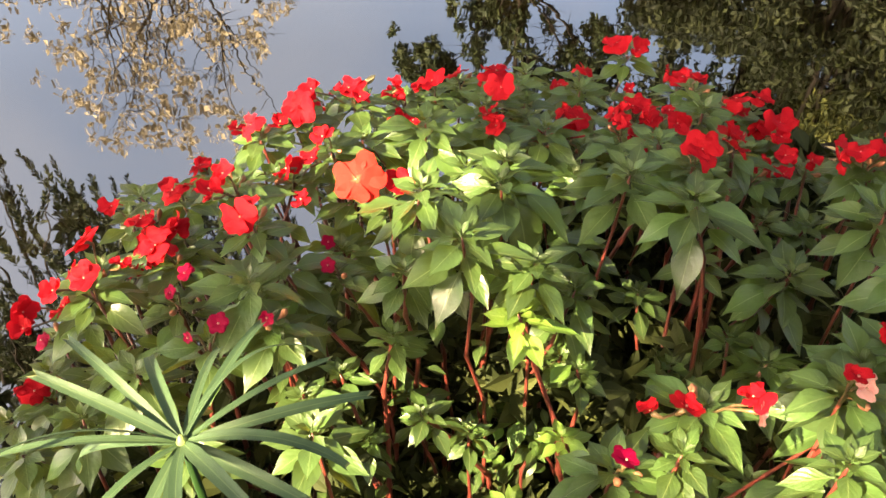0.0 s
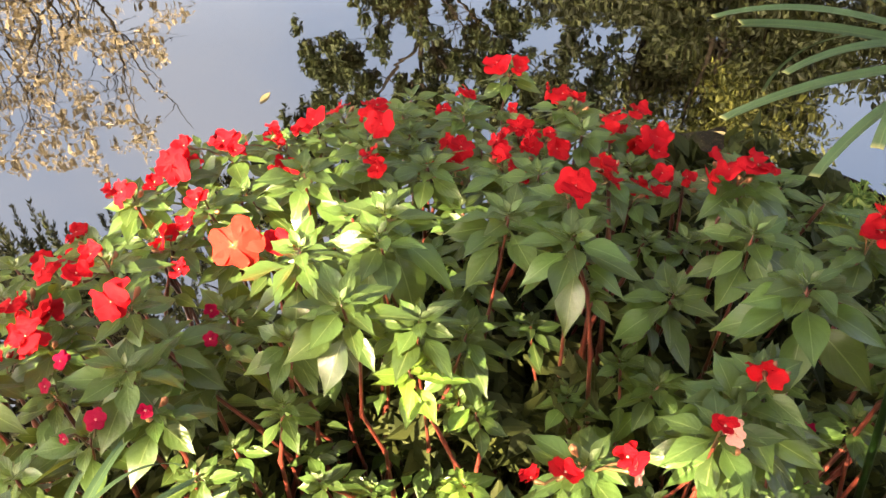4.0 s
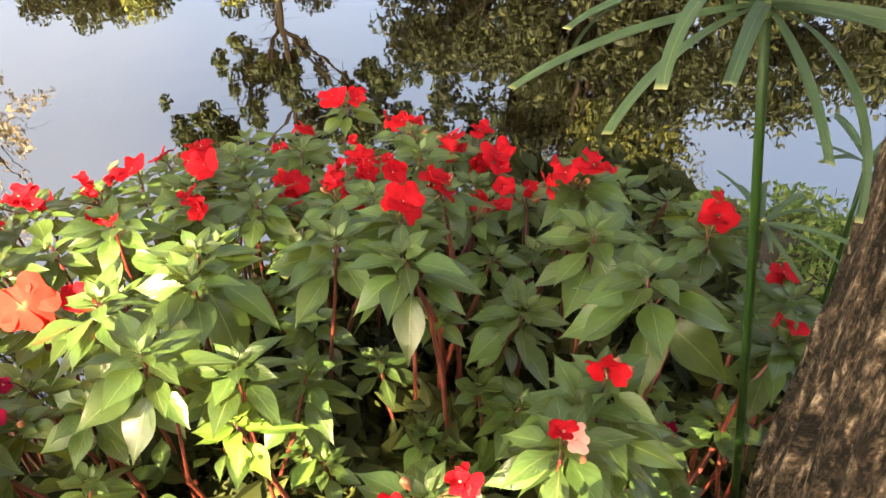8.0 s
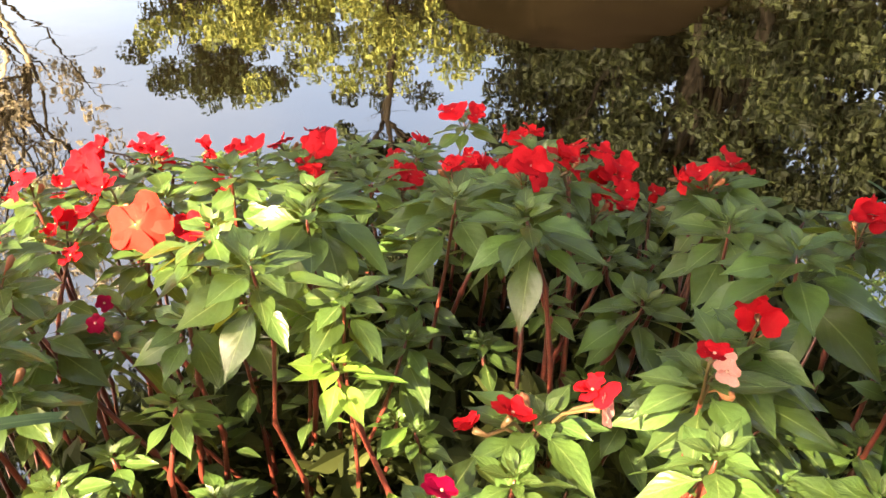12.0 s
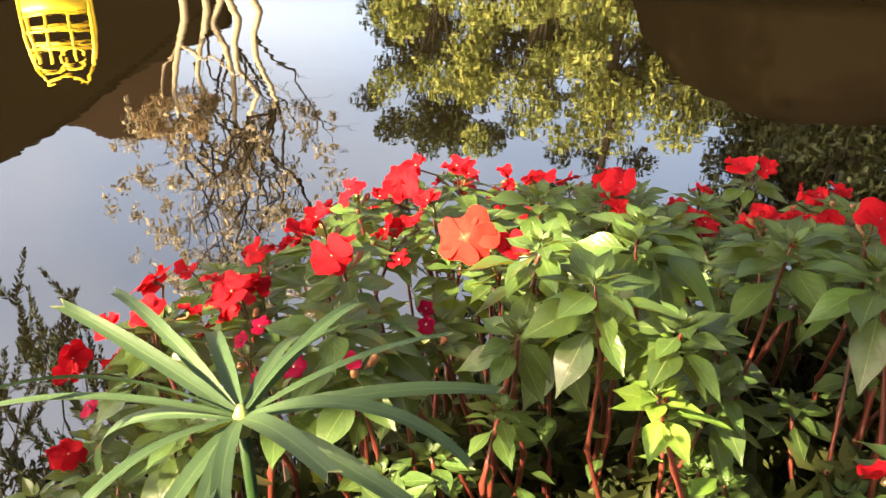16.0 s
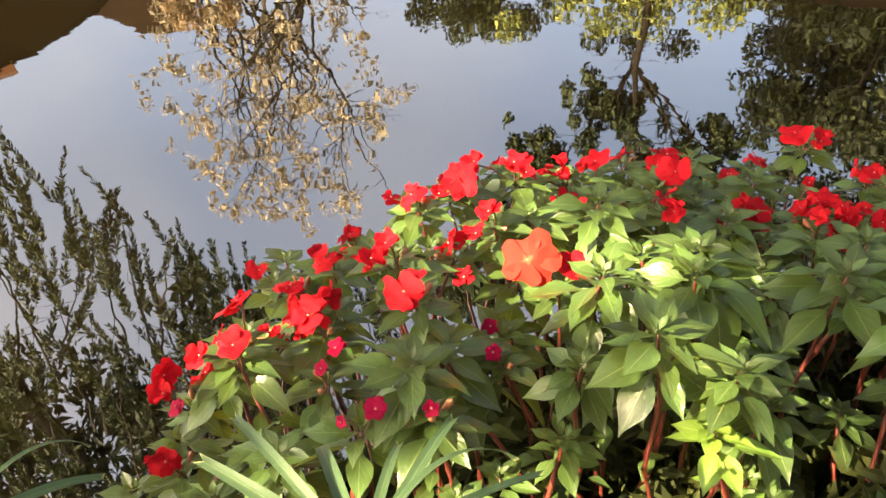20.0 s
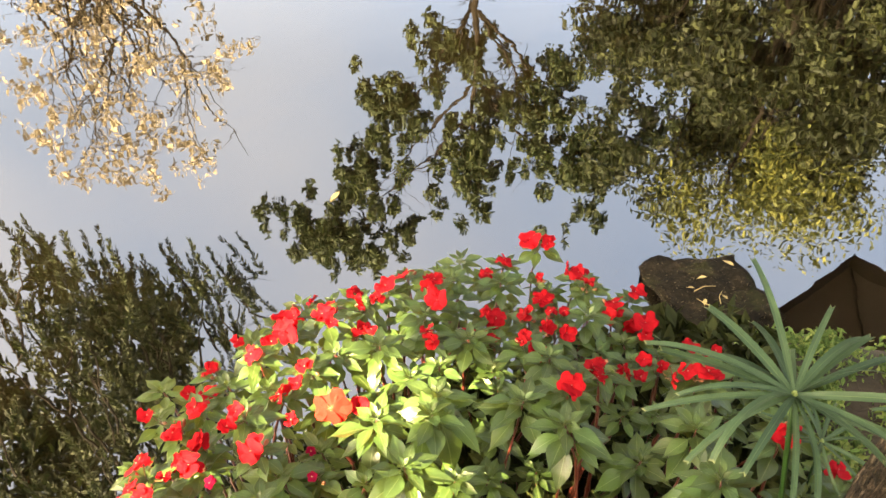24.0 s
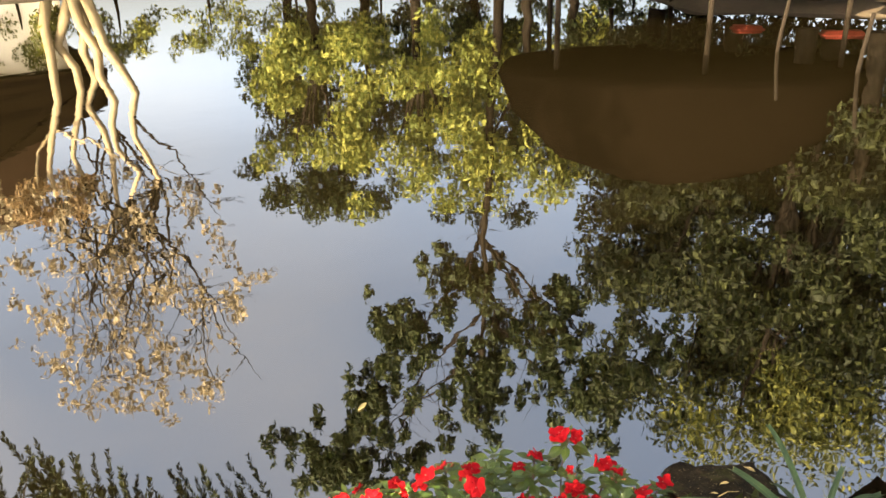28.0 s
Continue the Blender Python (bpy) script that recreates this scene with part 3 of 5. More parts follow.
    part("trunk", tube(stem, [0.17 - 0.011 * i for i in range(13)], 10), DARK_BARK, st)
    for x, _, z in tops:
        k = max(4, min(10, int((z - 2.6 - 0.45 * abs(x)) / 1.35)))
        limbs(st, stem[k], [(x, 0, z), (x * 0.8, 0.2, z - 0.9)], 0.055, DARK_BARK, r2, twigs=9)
    leaf_cloud("crown", cl, 32000, 0.13, CROWN_DIM, st, r2)
    # Overhanging tree on the left bank: upright sprays, silhouette-dark by colour, against the sky
    r3 = np.random.default_rng(17)
    lt = thing("bottlebrush_tree", polar(-54, 12.5, -0.1), "drooping tree with brush-like sprays, coloured silhouette-dark, over the pond", "tree")
    org = lt.matrix_basis.translation
    part("trunk", tube([(0, 0, -0.3), (0.2, 0, 2.5), (0.9, 0.2, 5.5), (1.8, 0.6, 8.5)], [0.32, 0.27, 0.2, 0.12], 10), DARK_BARK, lt)
    stems, axes = [], []
    for _ in range(700):
        az = r3.uniform(-52, -20)
        if az < -36 and r3.random() < 0.5:
            continue
        low = float(np.interp(az, (-52, -45, -40, -36, -31, -27, -20, -12), (17, 20.5, 24, 29, 31.5, 33.5, 34, 37)))
        e = low + 1.5 * r3.random() + 26 * r3.random() ** 1.15
        dd = r3.uniform(9.5, 11.5)
        tip = polar(az, dd, WATER + dd * math.tan(radians(e)) - 1.85)
        up = Vector((r3.normal() * 0.32, 0.1, 1)).normalized()
        stems.append(tip - org), axes.append(up)
        if r3.random() < 0.12:
            limbs(lt, tip + up * 0.9 - org + Vector((r3.normal() * 0.4, 0, 1.6)), [tip - org], 0.022, DARK_BARK, r3, twigs=3)
    spray_cloud("crown", stems, axes, 150, 1.0, 0.115, CROWN_DIM, lt, r3)
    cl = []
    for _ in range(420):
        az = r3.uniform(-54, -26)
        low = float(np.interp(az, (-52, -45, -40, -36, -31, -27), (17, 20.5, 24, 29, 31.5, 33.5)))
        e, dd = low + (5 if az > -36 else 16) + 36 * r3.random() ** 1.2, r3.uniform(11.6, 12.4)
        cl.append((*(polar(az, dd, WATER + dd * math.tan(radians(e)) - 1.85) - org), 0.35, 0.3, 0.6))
    leaf_cloud("inner_crown", cl, 22000, 0.12, CROWN_DIM, lt, r3, 1.2)


def spray_cloud(name, tips, axes, per, length, leaf, material, parent, rng):
    """Narrow leaves set like bristles round drooping twigs, one mesh."""
    p = np.repeat(np.array([tuple(q) for q in tips]), per, 0)
    ax = np.repeat(np.array([tuple(q) for q in axes]), per, 0)
    count = len(p)
    t = rng.random(count)
    side = rng.normal(size=(count, 3))
    side -= ax * (side * ax).sum(1)[:, None]
    side /= np.linalg.norm(side, axis=1)[:, None]
    sway = np.repeat(rng.normal(size=(len(tips), 3)) * 0.04, per, 0)
    root = p + ax * (t * length)[:, None] + sway * (t ** 2)[:, None]
    d = -ax * 0.85 + side * (0.45 + 0.3 * t)[:, None]
    d /= np.linalg.norm(d, axis=1)[:, None]
    w = np.cross(d, rng.normal(size=(count, 3)))
    w /= np.linalg.norm(w, axis=1)[:, None]
    s = leaf * (0.6 + 0.7 * rng.random(count))[:, None] * (0.65 + 0.5 * t)[:, None]
    verts = np.stack([root, root + d * s * 0.5 + w * s * 0.13, root + d * s, root + d * s * 0.5 - w * s * 0.13], 1).reshape(-1, 3)
    k = np.arange(count)[:, None] * 4
    faces = np.concatenate([k + [0, 1, 2], k + [0, 2, 3]], 1).reshape(-1, 3)
    data = bpy.data.meshes.new(name)
    data.from_pydata(verts.tolist(), [], faces.tolist())
    return mesh_object(name, data, material, parent)


def far_buildings():
    # Dark-roofed house at the left
    c = polar(-41, 30, 0.0)
    h = thing("house", c, "white two-storey house with a dark shingle roof and terracotta verge tiles", "house")
    h.matrix_basis = Matrix.Translation(c) @ Matrix.Rotation(radians(36), 4, "Z")
    part("wall", box((-8, 0.4, 0), (7.2, 8, 2.3), 0.02), PLASTER, h, smooth=False)
    bm = bmesh.new()
    prof = [(-9, 11.0), (0.0, 7.95), (1.5, 7.25), (2.8, 6.5), (4.3, 5.5), (8.0, 3.5), (8.2, 2.2), (-9, 2.2)]
    lo = [bm.verts.new((x, -0.3 + (2.2 if z > 4.4 else 0), z)) for x, z in prof]
    hi = [bm.verts.new((x, 8.6 - (2.2 if z > 4.4 else 0), z)) for x, z in prof]
    for k in range(8):
        bm.faces.new((lo[k], lo[(k + 1) % 8], hi[(k + 1) % 8], hi[k]))
    bm.faces.new(lo[::-1]), bm.faces.new(hi)
    bmesh.ops.triangulate(bm, faces=bm.faces[:])
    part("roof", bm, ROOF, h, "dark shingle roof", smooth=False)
    part("verge_tile", tube([(-5.0, 1.85, 9.70), (-0.8, 1.85, 8.28)], [0.16, 0.16], 6), TERRACOTTA, h, "terracotta verge tiles")
    bm = bmesh.new()
    rim = [(1.9, 4.4), (2.0, 7.0), (2.9, 7.35), (3.6, 7.9), (4.8, 8.1), (5.5, 7.7), (6.0, 6.6), (6.5, 4.2)]
    lo, hi = [[bm.verts.new((x, y, z)) for x, z in rim] for y in (2.6, 2.9)]
    for k in range(8):
        bm.faces.new((lo[k], lo[(k + 1) % 8], hi[(k + 1) % 8], hi[k]))
    bm.faces.new(lo[::-1]), bm.faces.new(hi)
    part("gable_board", bm, TIMBER, h, "weathered brown gable board", smooth=False)
    for x in (-6.0, -2.6, 0.8, 4.2):
        w = part("window", box((x - 0.6, 0.34, 0.5), (x + 0.6, 0.42, 1.7), 0.02), TIMBER, h, "dark timber window", smooth=False)
        part("pane", box((x - 0.5, 0.31, 0.6), (x + 0.5, 0.345, 1.6), 0.0), STEEL, w, smooth=False)
    # Yellow climbing frame of bent tubes
    ch = thing("climbing_frame", polar(-36.0, 27.0, -0.25), "yellow painted tubular climbing frame", "climbing frame")
    ch.matrix_basis = ch.matrix_basis @ Matrix.Rotation(radians(30), 4, "Z")
    for x in (-0.9, 0.9):
        for y in (-0.5, 0.5):
            part("leg", tube([(x, y, 0), (x, y, 3.2), (x * 0.85, y, 4.0)], [0.06] * 3, 7), YELLOW, ch)
    for z in (2.5, 3.0, 3.5):
        part("rail", tube([(-0.9, -0.5, z), (0, -0.56, z - 0.08), (0.9, -0.5, z)], [0.05] * 3, 7), YELLOW, ch)
        part("rail", tube([(-0.9, 0.5, z), (0.9, 0.5, z)], [0.05] * 2, 7), YELLOW, ch)
    for x in (-0.3, 0.3):
        part("bar", tube([(x, -0.53, 2.3), (x * 1.1, -0.53, 3.9)], [0.045] * 2, 7), YELLOW, ch)
    part("panel", box((-0.85, -0.58, 2.02), (0.85, -0.53, 2.42), 0.02), YELLOW, ch, "solid yellow panel")
    for x, r in ((-0.35, 0.42), (0.25, 0.34)):
        part("loop", tube([(x + r * math.cos(a), -0.55, 3.75 + r * 0.9 * math.sin(a)) for a in (0.4 * k for k in range(16))], [0.04] * 16, 6), YELLOW, ch)
    part("hoop", tube([(-0.78 + 0.0, -0.5, 4.0), (-0.55, -0.5, 4.45), (0.0, -0.5, 4.25), (0.5, -0.5, 4.5), (0.78, -0.5, 4.0)], [0.05] * 5, 7), YELLOW, ch)
    # Low dark pavilion on posts at the right
    pv = thing("pavilion", polar(13.0, 19.6, WATER), "low open pavilion with a dark domed thatch roof on posts", "pavilion")
    bm = bmesh.new()
    rings = []
    for w, d, z in ((4.1, 2.4, 1.05), (4.25, 2.5, 1.3), (3.9, 2.2, 2.2), (2.9, 1.6, 3.2), (1.5, 0.8, 3.75), (0.4, 0.2, 3.9)):
        rings.append([bm.verts.new((w * math.cos(a), d * math.sin(a), z)) for a in (2 * math.pi * k / 24 for k in range(24))])
    for a, b in zip(rings, rings[1:]):
        for k in range(24):
            bm.faces.new((a[k], a[(k + 1) % 24], b[(k + 1) % 24], b[k]))
    bm.faces.new(rings[0][::-1]), bm.faces.new(rings[-1])
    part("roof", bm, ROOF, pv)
    for x, y in ((-3.0, -1.2), (0, -1.9), (3.0, -1.2), (-3, 1.2), (3, 1.2), (0, 1.9)):
        part("post", tube([(x, y, -0.7), (x, y, 1.2)], [0.06, 0.06], 8), DARK_BARK, pv)
    # Square brown garden umbrella on the right bank
    ca = thing("garden_umbrella", (3.62, 4.33, -0.1), "square dark brown cantilever garden umbrella on a side pole", "umbrella")
    ca.matrix_basis = ca.matrix_basis @ Matrix.Rotation(radians(-50), 4, "Z")
    bm = bmesh.new()
    apex = bm.verts.new((0, 0, 3.60))
    rim = [bm.verts.new((1.5 * x, 1.5 * y, 2.87 + (0.05 if x * y == 0 else 0))) for x, y in ((1, 1), (0, 1), (-1, 1), (-1, 0), (-1, -1), (0, -1), (1, -1), (1, 0))]
    hem = [bm.verts.new(v.co + Vector((0, 0, -0.16))) for v in rim]
    for k in range(8):
        bm.faces.new((apex, rim[k], rim[(k + 1) % 8]))
        bm.faces.new((rim[k], hem[k], hem[(k + 1) % 8], rim[(k + 1) % 8]))
    part("canopy", bm, CANVAS, ca, smooth=False)
    for x, y in ((1, 1), (0, 1), (-1, 1), (-1, 0), (-1, -1), (0, -1), (1, -1), (1, 0)):
        part("rib", tube([(0, 0, 3.53), (1.46 * x, 1.46 * y, 2.83)], [0.012, 0.010], 6), DARK_BARK, ca)
    part("pole", tube([(1.95, 0.455, 0), (1.95, 0.455, 2.7), (1.85, 0.43, 3.6), (1.2, 0.28, 3.87), (0, 0, 3.62)], [0.035, 0.033, 0.03, 0.028, 0.02], 10), DARK_BARK, ca)
    part("base", tube([(1.95, 0.455, -0.06), (1.95, 0.455, 0.06), (1.95, 0.455, 0.10)], [0.34, 0.32, 0.06], 16), STEEL, ca)
    # Red cushions and slanting poles on the bank by the pavilion
    for k, (az, d, w) in enumerate(((16.7, 20.6, 0.7), (22.3, 20.2, 0.9))):
        bm = box((-w * 0.5, -0.25, 0), (w * 0.5, 0.25, 0.16), 0.06)
        tagged(part("cushion", bm, REDCLOTH, None, m=Matrix.Translation(polar(az, d, 0.08))), "faded red outdoor cushion lying on the bank", "cushion", "cushions")
    for az, d in ((18.6, 14.2), (23.5, 12.6)):
        p = polar(az, d, WATER - 0.5)
        tagged(part("mooring_pole", tube([(0, 0, 0), (0.06, 0, 0.8), (0.12, 0, 1.3)], [0.035, 0.032, 0.03], 8), DARK_BARK, None, m=Matrix.Translation(p)),
               "weathered leaning timber pole standing in the water", "pole", "poles")


far_trees()
far_buildings()


# ---- the tree beside the camera, and its overhanging branches ----
def bank_tree():
    rng = np.random.default_rng(21)
    t = thing("bank_tree", (0.42, 0.29, -0.05), "leaning tree with rough ridged brown bark on the bank", "tree")
    axis = Vector((0.33, 0.265, 1.0))
    bm = bmesh.new()
    layer = bm.loops.layers.uv.new("bark")
    rings, n, m = [], 240, 180
    for i in range(n):
        z = -0.15 + 2.9 * i / (n - 1)
        over = max(0.0, z - 1.25)
        c = axis * z + Vector((0.10 * over * over, -0.42 * over * over, 0))
        r = 0.123 + 0.02 * math.exp(-max(0, z + 0.1) / 0.16) + 0.006 * math.sin(z * 3)
        row = []
        for k in range(m):
            a = 2 * math.pi * k / m
            ridge = noise.noise(Vector((math.cos(a) * 4.2, math.sin(a) * 4.2, z * 1.6)))
            fine = noise.noise(Vector((math.cos(a) * 11, math.sin(a) * 11, z * 5 + 9)))
            crack = noise.noise(Vector((math.cos(a) * 13, math.sin(a) * 13, z * 6 + 4)))
            slit = noise.noise(Vector((math.cos(a) * 24, math.sin(a) * 24, z * 9 + 14)))
            rr = r * (1 + 0.05 * ridge) + 0.006 * fine + 0.018 * (0.2 - abs(crack)) + 0.010 * (0.2 - abs(slit))
            row.append(bm.verts.new(c + Vector((rr * math.cos(a), rr * math.sin(a), 0))))
        rings.append(row)
    for i, (a, b) in enumerate(zip(rings, rings[1:])):
        for k in range(m):
            f = bm.faces.new((a[k], a[(k + 1) % m], b[(k + 1) % m], b[k]))
            for loop, (p, q) in zip(f.loops, ((k, i), (k + 1, i), (k + 1, i + 1), (k, i + 1))):
                loop[layer].uv = (p / m * 0.75, q / n * 3.0)
    part("trunk", bm, BARK, t)
    top = axis * 2.7 + Vector((0.10, -0.42, 0)) * 1.45 ** 2
    def rel(p):
        return Vector(p) - Vector((0.42, 0.29, -0.05))
    tops = [rel(p) for p in ((-2.6, -2.2, 4.0), (-3.4, -3.0, 4.2), (-1.4, -3.6, 4.4), (2.8, 0.4, 4.4))]
    limbs(t, top, tops, 0.07, DARK_BARK, rng, twigs=1, wiggle=0.2)
    # unseen crown added on the sun's side; gaps aim sunlight at chosen flowers
    gap = [(Vector(p), r) for p, r in (
        ((-0.18, 1.03, 0.64), 0.06), ((-0.24, 1.15, 0.63), 0.035), ((-0.10, 0.62, 0.50), 0.065), ((-0.04, 0.60, 0.36), 0.055), ((-0.129, 0.946, 0.649), 0.055), ((-0.037, 0.892, 0.663), 0.046), ((0.055, 0.915, 0.665), 0.034), ((0.085, 0.865, 0.62), 0.03),
        ((0.089, 0.793, 0.56), 0.045), ((0.13, 0.76, 0.46), 0.02), ((-0.06, 0.70, 0.42), 0.075), ((0.02, 0.70, 0.33), 0.05), ((-0.13, 0.68, 0.34), 0.09), ((-0.24, 0.66, 0.45), 0.06),
        ((0.29, 0.49, 0.705), 0.032), ((0.40, 0.46, 0.68), 0.03), ((0.22, 0.49, 0.66), 0.025), ((-0.43, 0.80, 0.60), 0.035), ((-0.30, 1.10, 0.62), 0.03))]
    pts = []
    for _ in range(11000):
        p = Vector((0.2, 0.85, 0.5)) + SUN * rng.uniform(5.2, 6.6) + Vector((rng.uniform(-2.1, 2.1), rng.uniform(-2.0, 2.0), rng.uniform(-0.5, 0.5)))
        near = min((p - g - SUN * (p - g).dot(SUN)).length - r for g, r in gap)
        if near > 0.06 or (near > 0.0 and rng.random() < 0.08):
            pts.append(tuple(rel(p)) + (0.06, 0.06, 0.06))
    # more unseen crown, overhead and behind, added to cut skylight on the bed
    for _ in range(9000):
        p = Vector((rng.uniform(-2.6, 0.25), rng.uniform(-4.0, 1.0), rng.uniform(3.2, 4.8)))
        near = min((p - g - SUN * (p - g).dot(SUN)).length - r for g, r in gap)
        if near > 0.08:
            pts.append(tuple(rel(p)) + (0.09, 0.09, 0.06))
    leaf_cloud("crown", pts, 130000, 0.042, CROWN_DIM, t, rng)


bank_tree()

# ---- impatiens ----
def leaf_shapes():
    """Pointed oval blades, 100 mm long, with different droop, fold and twist."""
    prof = [0.0013, 0.0026, 0.0108, 0.0186, 0.0226, 0.0232, 0.0208, 0.0160, 0.0098, 0.0040, 0.0]
    out = []
    for k, (droop, fold, twist, wave, w) in enumerate(((0.018, 0.26, 0.1, 0.0014, 1.0), (0.028, 0.20, -0.15, 0.0018, 1.08), (0.010, 0.36, 0.15, 0.0012, 0.92),
                                                      (0.022, 0.18, 0.22, 0.0020, 1.04), (0.036, 0.24, -0.1, 0.0016, 0.96), (0.014, 0.30, -0.25, 0.002, 1.10))):
        out.append(blade_mesh("leaf", 0.1, [p * w for p in prof], droop, fold, twist, wave))
    return out


def petal_shapes():
    prof = [0.0025, 0.008, 0.0145, 0.0185, 0.0195, 0.0175, 0.011]
    return [blade_mesh("petal", 0.029, [p * w * 1.02 for p in prof], droop, fold, tw, wv, 0.0035)
            for droop, fold, tw, wv, w in ((0.006, 0.05, 0.06, 0.0014, 1.16), (-0.002, 0.22, 0.4, 0.004, 1.12), (0.015, -0.12, -0.4, 0.0035, 0.86), (0.004, 0.30, -0.2, 0.003, 1.05))]


LEAVES, PALE_LEAVES, WEED_LEAVES = leaf_shapes(), leaf_shapes(), leaf_shapes()
for shapes, material in ((LEAVES, LEAF), (PALE_LEAVES, YELLOW_SUN_LEAF), (WEED_LEAVES, SMALL_LEAF)):
    for d in shapes:
        d.materials.append(material)
PETALS = {}
for key, material in (("red", RED), ("orange", ORANGE), ("magenta", MAGENTA), ("pink", PINK_SUNLIT)):
    PETALS[key] = petal_shapes()
    for d in PETALS[key]:
        d.materials.append(material)
bm = bmesh.new()
bmesh.ops.create_icosphere(bm, subdivisions=1, radius=0.0014)
EYE_MESH = finish(bm, "eye")
EYE_MESH.materials.append(EYE)


def flower(parent, place, origin, normal, kind, size, rng, shut=0.0):
    """Five petals round a pale eye on a thin stalk. place and origin are relative to the plant."""
    place, origin, normal = Vector(place), Vector(origin), (Vector(normal).normalized() + Vector(rng.normal(size=3)) * (0.28 if kind == "red" else 0.10)).normalized()
    back = place - normal * 0.012
    mid = origin.lerp(back, 0.6) + Vector((0, 0, 0.008))
    if kind == "red" and size < 1.12:
        normal = (normal + Vector((0, 0.42, 0.25))).normalized()
    f = part("flower", tube([origin, mid, back, place - normal * 0.002], [0.0015, 0.0014, 0.0016, 0.003], 5), STEM_GREEN, parent,
             {"red": "red five-petalled flower", "orange": "salmon orange five-petalled flower", "magenta": "small magenta flower", "pink": "pink flower with petals coloured white as by strong sun"}[kind])
    turn = rng.uniform(0, 6.28)
    size *= 0.66 if kind == "magenta" else 1.0
    for k in range(5):
        a = turn + 2 * math.pi * k / 5 + rng.normal() * 0.13
        lift = 0.08 + shut + rng.normal() * (0.24 if kind == "red" else 0.07)
        m = face(place, normal, a, size * 0.79 * rng.uniform(0.74, 1.18)) @ Matrix.Rotation(lift, 4, "X") @ Matrix.Translation((0, 0.001, 0.0006 * k))
        mesh_object("petal", PETALS[kind][int(rng.integers(4)) if kind == "red" else 0], None, f, m=m)
    mesh_object("eye", EYE_MESH, None, f, m=Matrix.Translation(place + normal * 0.002))
    return f


def plant(tip, rng, leaf=1.0, pale=False, flowers=(), low=4, tiers=3, label=""):
    """One upright shoot: jointed red stem, whorls of leaves at the tip, a few leaves lower down."""
    tip = Vector(tip)
    base = Vector((tip.x * 0.80 + 0.02 + rng.normal() * 0.03, 0.18 + tip.y * 0.76 + rng.normal() * 0.03, 0))
    base.z = ground_height(base.x, base.y) - 0.02
    p = thing("impatiens_plant", base, label or ("red-stemmed impatiens with leaves in a sunlit yellow-green tone" if pale else "red-stemmed impatiens with dark green leaves") +
              (" and open red flowers" if flowers else ""), "plant", "impatiens plants")
    top = tip - base
    n = 9
    bend = Vector((rng.normal() * 0.035, rng.normal() * 0.035, 0))
    pts = [top * (i / (n - 1)) + bend * math.sin(math.pi * i / (n - 1)) for i in range(n)]
    for i in range(1, n - 1):
        pts[i] += Vector((rng.normal(), rng.normal(), 0)) * 0.006
    r0 = 0.0053 * rng.uniform(0.75, 1.2)
    fine, rad = [], []
    for i in range(n - 1):
        for t in (0.0, 0.12, 0.88):
            fine.append(pts[i].lerp(pts[i + 1], t))
            rad.append(r0 * (1 - 0.62 * (i + t) / n) * (1.45 if t == 0 else 1.0))
    fine.append(pts[-1]), rad.append(r0 * 0.15)
    part("stem", tube(fine, rad, 6), STEM, p)
    up = (pts[-1] - pts[-2]).normalized()
    shapes = PALE_LEAVES if pale else LEAVES
    turn = rng.uniform(0, 6.28)

    def whorl(at, count, elev, size, off, spread=0.12):
        for k in range(count):
            a = turn + off + 2 * math.pi * k / count + rng.normal() * 0.16
            e = elev + rng.normal() * spread
            d = Vector((math.cos(a) * math.cos(e), math.sin(a) * math.cos(e), math.sin(e)))
            s = size * leaf * 0.74 * rng.uniform(0.8, 1.2)
            mesh_object("leaf", shapes[int(rng.integers(6))], None, p, m=aim(at + d * 0.012 * s, d, rng.normal() * 0.25, s))

    whorl(pts[-1] + up * 0.003, 4, 0.95, 0.34, 0.3)
    whorl(pts[-1], 5, 0.52, 0.62, 0.0)
    if tiers > 1:
        whorl(pts[-1] - up * 0.007, 5, 0.20, 0.90, 0.5)
    if tiers > 2:
        whorl(pts[-1] - up * 0.017, 6, -0.10, 1.08, 1.1)
    if tiers > 3:
        whorl(pts[-1] - up * 0.036, 5, -0.42, 1.12, 0.2)
    front = tip.y < 1.0 and tip.x < 0.16
    if front or tip.x < -0.08 or tip.y > 1.15:
        low += 5
    for k in range(low):
        t = rng.uniform(0.22 if front else 0.40, 0.92)
        i = min(n - 2, int(t * (n - 1)))
        at = pts[i].lerp(pts[i + 1], t * (n - 1) - i)
        a = rng.uniform(0, 6.28)
        e = rng.normal() * 0.35 - 0.1
        d = Vector((math.cos(a) * math.cos(e), math.sin(a) * math.cos(e), math.sin(e)))
        mesh_object("leaf", shapes[int(rng.integers(6))], None, p, m=aim(at + d * 0.01, d, rng.normal() * 0.3, leaf * rng.uniform(0.4, 0.8)))
    if flowers and rng.random() < 0.7:
        for _ in range(int(rng.integers(1, 3))):
            a = rng.uniform(0, 6.28)
            b0 = pts[-1] - up * 0.01
            b1 = b0 + Vector((math.cos(a) * 0.016, math.sin(a) * 0.016 - 0.006, rng.uniform(0.012, 0.03)))
            part("bud", tube([b0, b0.lerp(b1, 0.6) + Vector((0, 0, 0.004)), b1, b1 + (b1 - b0) * 0.25, b1 + (b1 - b0) * 0.42], [0.0009, 0.0009, 0.0035, 0.0042, 0.0008], 6), BUD, p, "pinkish closed bud")
    for place, normal, kind, size, shut in flowers:
        q = Vector(place) - base
        if kind == "orange":
            p["label"] = "impatiens with a large salmon orange flower in sunlight"
        flower(p, q, pts[-1] - up * 0.02, normal, kind, size, rng, shut)
    return p


